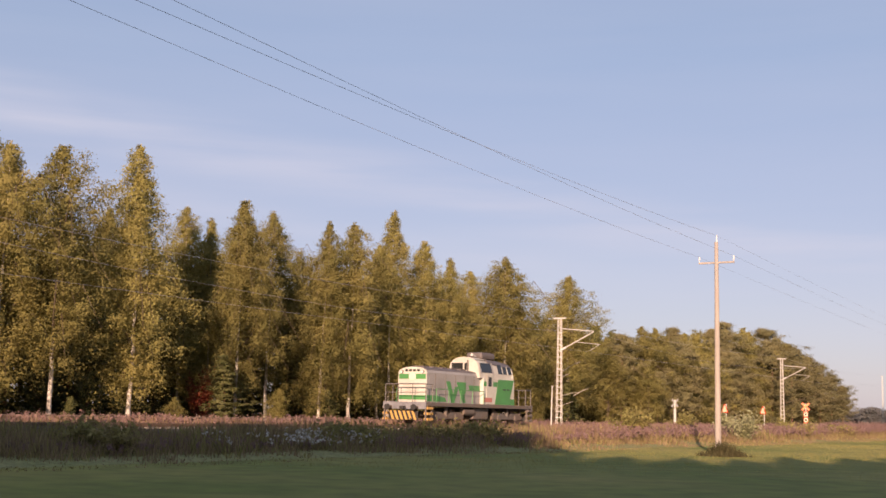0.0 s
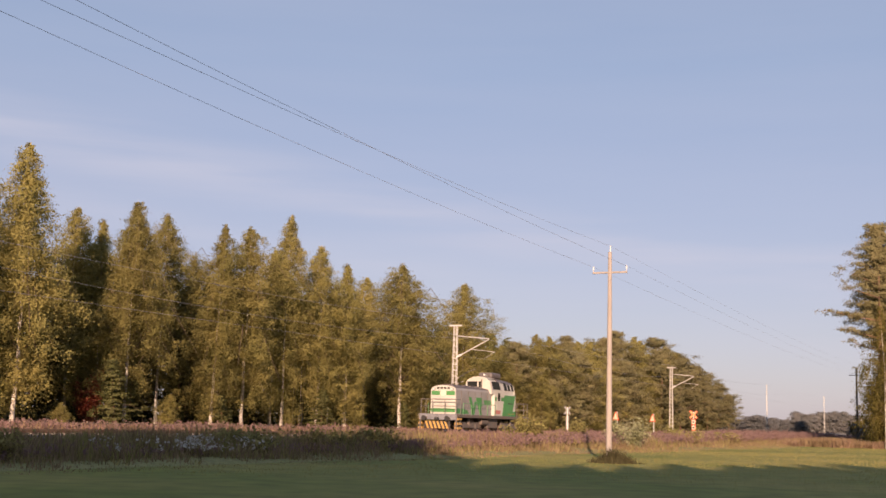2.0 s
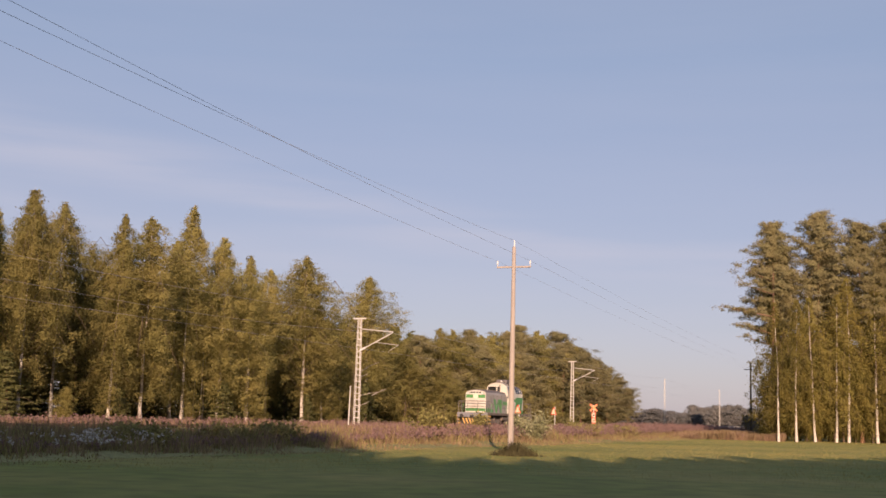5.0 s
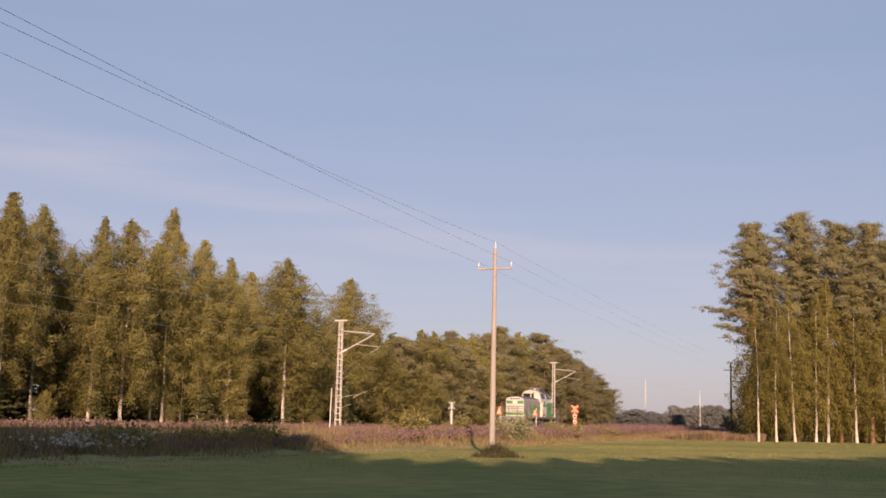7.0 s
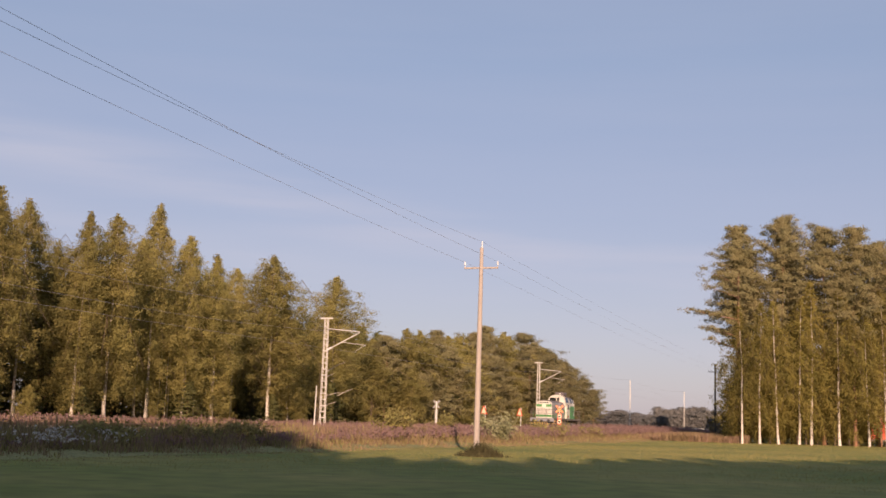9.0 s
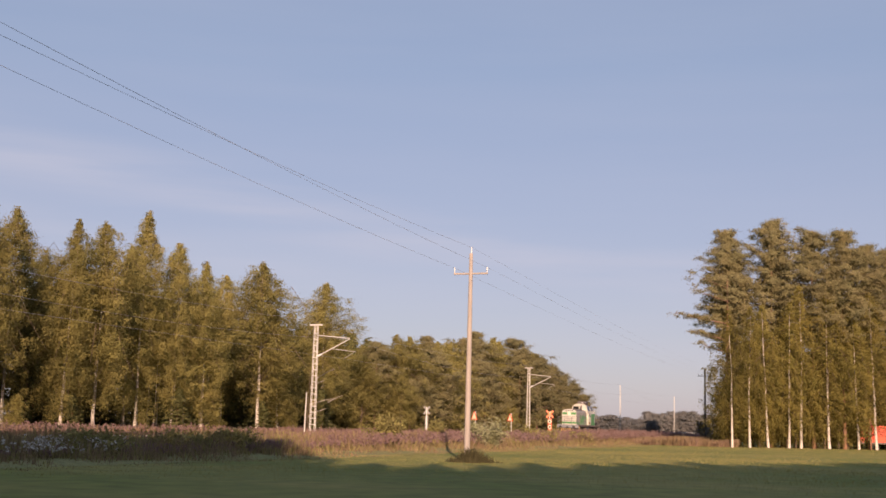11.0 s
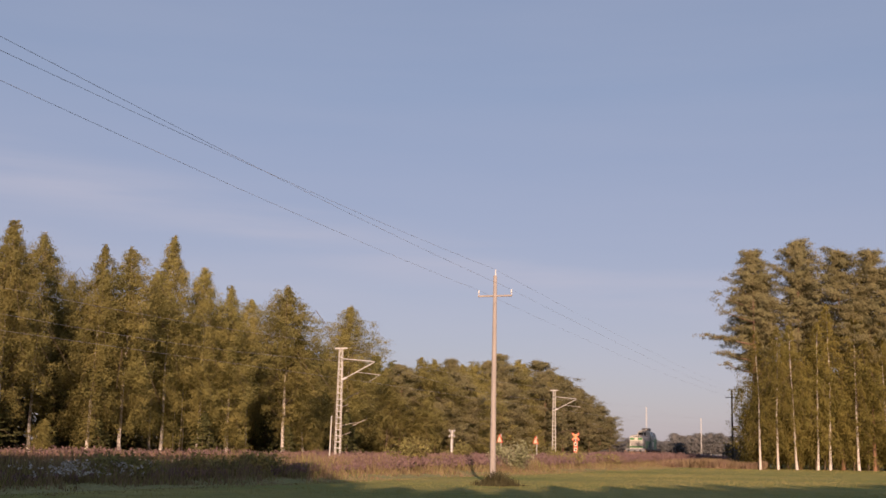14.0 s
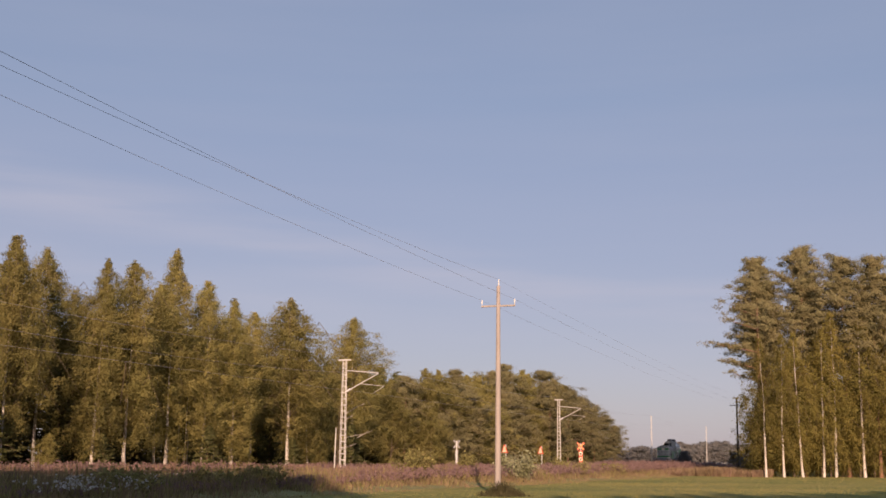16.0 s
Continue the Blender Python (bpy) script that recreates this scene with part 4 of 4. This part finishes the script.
            for sx in (-1, 1):
                wheel = part("wheel", a_rod((sx * 0.72, 0, 0), (sx * 0.85, 0, 0), 0.5, 0.49, 24), M_STEEL, ws)
            WHEELSETS.append((ws, y + dy))
    return loco


build_track()
build_overhead()
build_power_line()
LOCO = build_locomotive()


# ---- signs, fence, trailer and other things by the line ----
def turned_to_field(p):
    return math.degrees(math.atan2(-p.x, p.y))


def build_signs():
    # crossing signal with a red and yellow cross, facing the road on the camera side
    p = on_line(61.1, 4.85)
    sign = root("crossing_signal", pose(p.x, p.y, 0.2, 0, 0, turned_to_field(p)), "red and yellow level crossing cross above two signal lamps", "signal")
    part("post", a_rod((0, 0.05, -0.2), (0, 0.05, 3.2), 0.05), M_GALV, sign)
    for k in (-1, 1):
        arm = a_box(-0.54, 0.54, -0.03, 0.0, -0.10, 0.10)
        arm.transform(pose(0, -0.012 * k, 2.90, 0, k * 45, 0))
        blade = part("cross_arm", arm, M_RED, sign)
        inner = a_box(-0.48, 0.48, -0.036, 0.0, -0.028, 0.028)
        inner.transform(pose(0, -0.012 * k, 2.90, 0, k * 45, 0))
        part("yellow_centre", inner, M_SIGNYELLOW, blade)
    board = part("lamp_board", a_box(-0.21, 0.21, -0.05, 0.0, 1.15, 2.42, bevel=0.02), M_RED, sign, "red board with two round black lamps")
    for z in (1.48, 2.08):
        disc = part("lamp", a_rod((0, -0.10, z), (0, -0.04, z), 0.20, 0.20, 18), M_PALE, board, "pale ring round a black lamp")
        part("lens", a_rod((0, -0.16, z), (0, -0.10, z), 0.13, 0.13, 16), M_BLACK, disc)
    part("board_base", a_box(-0.14, 0.14, -0.03, 0.03, 0.5, 1.1), M_PALE, sign)
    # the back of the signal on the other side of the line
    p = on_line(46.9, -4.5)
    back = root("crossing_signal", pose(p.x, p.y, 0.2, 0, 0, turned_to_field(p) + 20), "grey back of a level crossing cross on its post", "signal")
    part("post", a_rod((0, 0, -0.2), (0, 0, 3.2), 0.07), M_GALV, back)
    for k in (-1, 1):
        arm = a_box(-0.5, 0.5, -0.03, 0.0, -0.09, 0.09)
        arm.transform(pose(0, -0.02 * k, 2.85, 0, k * 50, 0))
        part("cross_arm", arm, M_GREY, back)
    part("lamp_board", a_box(-0.15, 0.15, -0.04, 0.02, 0.9, 2.3, bevel=0.02), M_GREY, back)
    # two warning triangles
    for s, u in ((30.9, 6.0), (41.8, 6.0)):
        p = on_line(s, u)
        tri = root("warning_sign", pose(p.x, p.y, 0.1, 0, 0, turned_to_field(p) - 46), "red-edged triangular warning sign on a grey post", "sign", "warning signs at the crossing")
        part("post", a_rod((0.12, 0.04, -0.1), (0.12, 0.04, 2.75), 0.04), M_GALV, tri)
        out = part("border", prism([(-0.42, 2.0), (0.42, 2.0), (0.06, 2.72), (-0.06, 2.72)], -0.02, 0.0), M_RED, tri)
        part("face", prism([(-0.29, 2.07), (0.29, 2.07), (0.03, 2.60), (-0.03, 2.60)], -0.028, -0.018), M_PALE, out)


def build_fence():
    fence = root("rail_fence", Matrix(), "low weathered brown wooden rail fence along the forest", "fence")
    first = None
    for i in range(30):
        p = on_line(-62 + i * 2.2, -7.6)
        if first is None:
            first = part("post", a_rod((0, 0, -0.2), (0, 0, 0.95), 0.06, 0.05, 6), M_FENCE, fence)
            ob = first
        else:
            ob = put("post", first.data, fence)
        ob.location = (p.x, p.y, 0.1)
        if i:
            a, b = on_line(-62 + (i - 1) * 2.2, -7.5, 0.93), on_line(-62 + i * 2.2, -7.5, 0.93)
            part("rail", a_rod(a, b, 0.03, 0.03, 6), M_FENCE, fence)


def build_trailer():
    p = (79.7, 124.6)
    tr = root("farm_trailer", pose(p[0], p[1], 0, 0, 0, -32), "orange-red slatted farm trailer parked under the birches", "trailer")
    part("chassis", a_box(-2.6, 2.6, -1.1, 1.1, 0.65, 0.85), M_FRAME, tr)
    part("bed", a_box(-2.6, 2.6, -1.15, 1.15, 0.85, 1.0), M_TRAILER, tr)
    for i in range(7):
        z = 1.0 + i * 0.26
        part("side_board", a_box(-2.6, 2.6, -1.2, -1.14, z, z + 0.22), M_TRAILER, tr)
        part("end_board", a_box(-2.66, -2.6, -1.14, 1.14, z, z + 0.22), M_TRAILER, tr)
        part("side_board", a_box(-2.6, 2.6, 1.14, 1.2, z, z + 0.22), M_TRAILER, tr)
    for x in (-2.55, -1.3, 0, 1.3, 2.55):
        part("stake", a_box(x - 0.06, x + 0.06, -1.27, -1.2, 0.8, 2.9), M_TRAILER, tr)
    for x in (-1.6, 1.6):
        for y in (-1.0, 1.0):
            w = part("wheel", a_rod((x, y - 0.13, 0.42), (x, y + 0.13, 0.42), 0.42, 0.42, 20), M_RUBBER, tr)
            part("hub", a_rod((x, y - 0.15, 0.42), (x, y + 0.15, 0.42), 0.16, 0.16, 12), M_TRAILER, w)


def build_far_platform():
    p = on_line(200, 5.0)
    plat = root("station_platform", pose(p.x, p.y, 0, 0, 0, TURN), "long low pale concrete platform edge beside the track", "platform")
    part("slab", a_box(-1.5, 1.5, -47, 20, 1.12, 1.46, bevel=0.03), M_CONCRETE, plat)
    part("wall", a_box(-1.3, 1.3, -46.8, 19.8, 0.0, 1.12), M_CONCRETE, plat)
    q = on_line(150, 11.2)
    post = root("marker_post", pose(q.x, q.y, 0, 0, 0, TURN), "white lattice post beside the line", "post")
    part("shaft", a_box(-0.11, 0.11, -0.11, 0.11, 0, 4.2, bevel=0.02), M_GALV, post)
    part("foot", a_box(-0.3, 0.3, -0.3, 0.3, -0.05, 0.3, bevel=0.03), M_CONCRETE, post)


def build_mast_stake():
    p = on_line(17.5, -3.0) + Vector((-0.62, 0.05, 0))
    stake = root("marker_stake", pose(p.x, p.y, 0.1, 0, 1, 0), "slender pale wooden stake beside the lattice mast", "stake")
    part("shaft", a_rod((0, 0, -0.1), (0, 0, 3.7), 0.06, 0.045, 8), M_GALV, stake)
    part("cap", a_rod((0, 0, 3.7), (0, 0, 3.76), 0.06, 0.03, 8), M_GALV, stake)


def build_dead_tree():
    rng = random.Random(4)
    p = on_line(21.5, -5.2)
    tree = root("dead_tree", pose(p.x, p.y, 0.1, 0, 0, 0), "bare grey dead tree with pale branches", "tree")
    part("trunk", a_rod((-0.25, 0, -0.2), (-0.15, 0, 5.6), 0.05, 0.02, 7), M_TWIG, tree)
    for z, a, l, r in ((1.9, 0.0, 1.3, 0.7), (2.9, 0.1, 1.8, 0.5), (3.1, 1.6, 2.6, 0.6), (4.3, 0.1, 1.0, 0.6), (5.0, 0.5, 1.9, 0.9)):
        bough = part("bough", a_rod((a - 0.2, 0, z), (a + (l - a) * 0.55, -0.3, z + r * 0.7), 0.035, 0.028, 5), M_DEAD_WOOD, tree)
        part("twig", a_rod((a + (l - a) * 0.55, -0.3, z + r * 0.7), (l, -0.2, z + r), 0.028, 0.012, 5), M_DEAD_WOOD, bough)


def build_bush(name, s, u, h, r, mat, seed, label, category="bush", n=1500):
    rng = np.random.default_rng(seed)
    p = on_line(s, u)
    bush = root(name, pose(p.x, p.y, profile(u), 0, 0, 0), label, category)
    stems = bmesh.new()
    centers = []
    for i in range(16):
        a = rng.uniform(0, 6.28)
        l = rng.uniform(0.3, 1.0)
        tip = np.array([math.cos(a) * r * l, math.sin(a) * r * l, h * rng.uniform(0.55, 1.0) * (1.1 - 0.45 * l)])
        rod(stems, (0, 0, -0.1), tip, 0.02, 0.006, 4)
        k = rng.uniform(0.3, 1.05, (n // 16, 1))
        centers.append(tip * k + rng.normal(0, 0.10 + 0.07 * r, (n // 16, 3)))
    part("stems", stems, M_TWIG, bush).name = "stem_cluster"
    c = np.concatenate(centers)
    c[:, 2] = np.maximum(c[:, 2], 0.05)
    put("foliage", cards("foliage", leaves(rng, c, 0.17, 0.08), mat), bush)


def build_bushes():
    build_bush("willow_bush", 9.6, 14.0, 2.0, 1.7, M_WILLOW_LEAF, 1, "silvery green willow bush in the weedy verge", n=4200)
    build_bush("green_bush", -1.9, 11.5, 2.0, 1.3, M_GREEN_GRASS, 2, "low green bush among the fireweed", n=3200)
    build_bush("green_bush", 7.7, 11.0, 1.7, 0.9, M_GREEN_GRASS, 3, "low green bush among the fireweed", n=1700)
    build_bush("green_bush", 27.8, 12.5, 1.4, 2.4, M_GREEN_GRASS, 5, "broad low green bush in the verge", n=3000)
    build_bush("green_bush", -22.0, 13.0, 0.75, 2.0, M_GREEN_GRASS, 6, "broad low green bush in the verge", n=2600)
    build_bush("green_bush", -25.7, 12.5, 0.7, 1.6, M_GREEN_GRASS, 11, "broad low green bush in the verge", n=2200)
    build_bush("green_bush", -31.8, 13.0, 0.75, 1.6, M_GREEN_GRASS, 12, "broad low green bush in the verge", n=2200)
    build_bush("green_bush", 40.0, 13.0, 1.1, 1.6, M_GREEN_GRASS, 7, "broad low green bush in the verge", n=1800)
    build_bush("green_bush", -42.9, 12.5, 0.7, 1.6, M_GREEN_GRASS, 13, "broad low green bush in the verge", n=2200)
    build_bush("rowan_bush", -10.7, -14.5, 4.2, 0.95, M_RED_LEAF, 8, "rowan bush with red autumn leaves at the forest edge", n=2600)


def blades(rng, base, height, width, lean=0.25):
    n = len(base)
    a = rng.uniform(0, 6.283, n)
    side = np.column_stack([np.cos(a), np.sin(a), np.zeros(n)]) * width[:, None] * 0.5
    tip = np.column_stack([rng.normal(0, lean, n) * height, rng.normal(0, lean, n) * height, height])
    return np.stack([base - side, base + side, base + tip + side * 0.3, base + tip - side * 0.3], 1)


def strip(rng, n, s0, s1, u0, u1, dense=1.0):
    """Points scattered over a strip beside the track, denser where s is small."""
    s = s0 + (s1 - s0) * rng.uniform(0, 1, n) ** dense
    u = rng.uniform(u0, u1, n)
    z = np.array([profile(k) for k in np.linspace(-15, 25, 401)])
    zz = np.interp(u, np.linspace(-15, 25, 401), z)
    d, a = np.array(ALONG), np.array(ACROSS)
    p = np.array(START) + s[:, None] * d + u[:, None] * a
    p[:, 2] = zz - 0.03
    return p, s, u


def stuff(name, quads, mat, label, category):
    ob = new(name, cards(name, quads, mat))
    tagged(ob, label, category, kind="stuff")


def wave(s, u, f, seed):
    return np.sin(s * f + seed) * np.cos(u * f * 1.7 + seed * 2.1) + 0.6 * np.sin(s * f * 2.3 + u * f * 1.3 + seed * 3.7)


UMBELS = ((-36.0, 14.0, 34), (-35.2, 13.6, 28), (-38.2, 14.2, 5), (-33.0, 13.6, 22), (-31.4, 13.2, 16), (-40.0, 14.2, 6), (-49.0, 14.4, 14), (-50.5, 14.0, 8))


def build_weeds():
    rng = np.random.default_rng(21)
    p, s, u = strip(rng, 100000, -75, 230, 8.5, 17.0, 1.5)
    h = rng.uniform(0.35, 0.85, len(p)) * np.clip((15.9 + 0.6 * wave(s, u, 0.9, 3.0) - u) / 3.0, 0.10, 1.0) * (1 + 0.2 * wave(s, u, 0.5, 1.0))
    stuff("dry_grass", blades(rng, p, h, rng.uniform(0.02, 0.045, len(p))), M_DRY_GRASS, "tall dry straw-coloured grass on the railway verge", "grass")
    p, s, u = strip(rng, 80000, -75, 230, 4.2, 16.6, 1.5)
    h = rng.uniform(0.3, 0.8, len(p)) * np.clip((15.7 + 0.6 * wave(s, u, 0.9, 3.0) - u) / 3.0, 0.10, 1.0) * np.clip((u - 3.4) / 3.0, 0.3, 1.0) * (1 + 0.25 * wave(s, u, 0.35, 2.0))
    stuff("green_weeds", blades(rng, p, h, rng.uniform(0.025, 0.06, len(p))), M_GREEN_GRASS, "green weeds and stems on the railway verge", "weeds")
    # fireweed: stems with blooming spikes
    p, s, u = strip(rng, 40000, -75, 230, 5.0, 14.2, 1.4)
    keep = (wave(s, u, 0.28, 4.0) > -0.9) & (rng.uniform(0, 1, len(s)) < np.clip((s + 40) / 30, 0.25, 1.0))
    p, s, u = p[keep], s[keep], u[keep]
    h = rng.uniform(0.60, 0.98, len(p)) * (1 + 0.12 * wave(s, u, 0.4, 5.0)) * np.clip((s + 45) / 45, 0.42, 1.0) * (1 + 0.40 * np.clip((s - 35) / 20, 0, 1) * np.clip((140 - s) / 40, 0, 1))
    top = p + np.column_stack([rng.normal(0, 0.08, len(p)), rng.normal(0, 0.08, len(p)), h])
    spikes = []
    for k in range(9):
        f = rng.uniform(0.0, 0.45, (len(p), 1))
        c = top - (top - p) * f + rng.normal(0, 0.03, (len(p), 3))
        spikes.append(leaves(rng, c, 0.11, 0.06))
    stuff("fireweed_blooms", np.concatenate(spikes), M_FIREWEED, "purple-pink fireweed spikes along the track", "flowers")
    p, s, u = strip(rng, 26000, -75, 230, 4.6, 13.5, 1.4)
    stuff("fireweed_stems", blades(rng, p, rng.uniform(0.4, 0.8, len(p)) * np.clip((s + 45) / 45, 0.5, 1.0), rng.uniform(0.03, 0.06, len(p)), 0.12), M_RED_WEED, "reddish fireweed stems along the track", "weeds")
    p, s, u = strip(rng, 30000, -75, 120, -10.5, -3.4, 1.2)
    stuff("red_seedheads", blades(rng, p, rng.uniform(0.3, 0.75, len(p)), rng.uniform(0.03, 0.06, len(p)), 0.15), M_RED_WEED, "reddish brown seedheads between track and forest", "weeds")
    p, s, u = strip(rng, 26000, -75, 150, -13.5, -3.4, 1.2)
    stuff("edge_grass", blades(rng, p, rng.uniform(0.2, 0.6, len(p)), rng.uniform(0.03, 0.06, len(p)), 0.2), M_DRY_GRASS, "straw-coloured grass between track and forest", "grass")
    p, s, u = strip(rng, 22000, 95, 210, 4.2, 15.6, 1.0)
    stuff("far_verge_grass", blades(rng, p, rng.uniform(0.3, 0.8, len(p)), rng.uniform(0.04, 0.08, len(p))), M_DRY_GRASS, "tall straw-coloured grass on the far verge", "grass")
    # fireweed between track and forest
    p, s, u = strip(rng, 17000, -75, 110, -10.0, -3.8, 1.1)
    h = rng.uniform(0.4, 0.9, len(p)) * (1 + 0.12 * wave(s, u, 0.4, 7.0))
    spikes = []
    for k in range(8):
        c = p + np.column_stack([rng.normal(0, 0.05, len(p)), rng.normal(0, 0.05, len(p)), h * rng.uniform(0.55, 1.0, len(p))])
        spikes.append(leaves(rng, c, 0.12, 0.065))
    stuff("far_fireweed_blooms", np.concatenate(spikes), M_FIREWEED, "dusky pink fireweed between track and forest", "flowers")
    # rough weeds that close the field towards the far line
    n = 60000
    x, y = rng.uniform(40, 68, n), 117.0 + 45.0 * rng.uniform(0, 1, n) ** 1.6
    p = np.column_stack([x, y, np.full(n, -0.03)])
    u = (p - np.array(START)) @ np.array(ACROSS)
    ok = (u > 13.0) & (y > 119.5 - 0.30 * (x - 46) + 0.8 * np.sin(x * 1.3)) & (x < 57.5 + 0.45 * (y - 117))
    p = p[ok]
    h = rng.uniform(0.35, 0.95, len(p)) * (1 + 0.25 * np.sin(p[:, 0] * 0.7) * np.cos(p[:, 1] * 0.5))
    b = blades(rng, p, h, rng.uniform(0.04, 0.09, len(p)))
    half = len(b) // 2
    stuff("rough_grass", b[:half], M_DRY_GRASS, "rank straw-coloured grass beyond the mown field", "grass")
    stuff("rough_weeds", b[half:], M_RED_WEED, "reddish brown weeds beyond the mown field", "weeds")
    # white umbels in drifts
    cs = []
    for s0, u0, n in UMBELS:
        s, u = rng.normal(s0, 0.5, n), rng.normal(u0, 0.45, n)
        c = np.array(START) + s[:, None] * np.array(ALONG) + u[:, None] * np.array(ACROSS)
        c[:, 2] = rng.uniform(0.45, 0.85, n)
        for _ in range(5):
            cs.append(c + rng.normal(0, 0.05, (n, 3)))
    stuff("white_umbels", leaves(rng, np.concatenate(cs), 0.08, 0.07), M_WHITE_BLOOM, "drifts of white flower umbels in the verge", "flowers")


def build_tuft():
    """Long grass left standing round the foot of the power pole."""
    rng = np.random.default_rng(31)
    n = 1700
    a = rng.uniform(0, 6.283, n)
    r = 0.85 * rng.uniform(0, 1, n) ** 0.95 * (1 + 0.3 * np.sin(3 * a + 1) + 0.2 * np.sin(7 * a))
    p = np.column_stack([r * np.cos(a) * 1.2, r * np.sin(a), np.full(n, -0.02)])
    h = rng.uniform(0.08, 0.66, n) * np.clip(1.1 - 0.75 * r / 0.85, 0.15, 1.1)
    ob = new("grass_tuft", cards("grass_tuft", blades(rng, p, h, rng.uniform(0.02, 0.045, n), 0.3), M_TUFT))
    ob.matrix_basis = pose(11.55, 48.35, 0.0)
    tagged(ob, "dark unmown grass tuft round the power pole", "grass")


def build_lawn():
    """Short mown grass, fanned out before the camera; its pale blades paint in sunlight."""
    rng = np.random.default_rng(22)
    n = 150000
    d = 30 * (140 / 30.0) ** (rng.uniform(0, 1, n) ** 0.6)
    az = np.radians(rng.uniform(-12, 36, n))
    p = np.column_stack([d * np.sin(az), d * np.cos(az), np.full(n, -0.03)])
    rel = p - np.array(START)
    u = rel @ np.array(ACROSS)
    p = p[u > 15.9]
    d = d[u > 15.9]
    h = rng.uniform(0.03, 0.08, len(p))
    stuff("mown_grass", blades(rng, p, h, 0.010 + 0.0003 * d, 0.5), M_SUNNY_LAWN, "short mown grass, coloured pale as if sunlit", "grass")


build_signs()
build_fence()
build_trailer()
build_far_platform()
build_mast_stake()
build_dead_tree()
build_bushes()
build_weeds()
build_lawn()
build_tuft()


# ---- motion ----
def motions():
    """The locomotive runs away along the track; its wheelsets turn."""
    walk(LOCO, [(t, Matrix.Translation(on_line(SPEED * t + 0.25, 0, RAIL)) @ pose(0, 0, 0, 0, 0, TURN)) for t in (0.0, 4.0, 8.0, 12.0, 16.0)])
    for ws, y in WHEELSETS:
        walk(ws, [(k / 15, pose(0, y, 0.5, -math.degrees(SPEED / 0.5) * k / 15, 0, 0)) for k in range(241)])


motions()
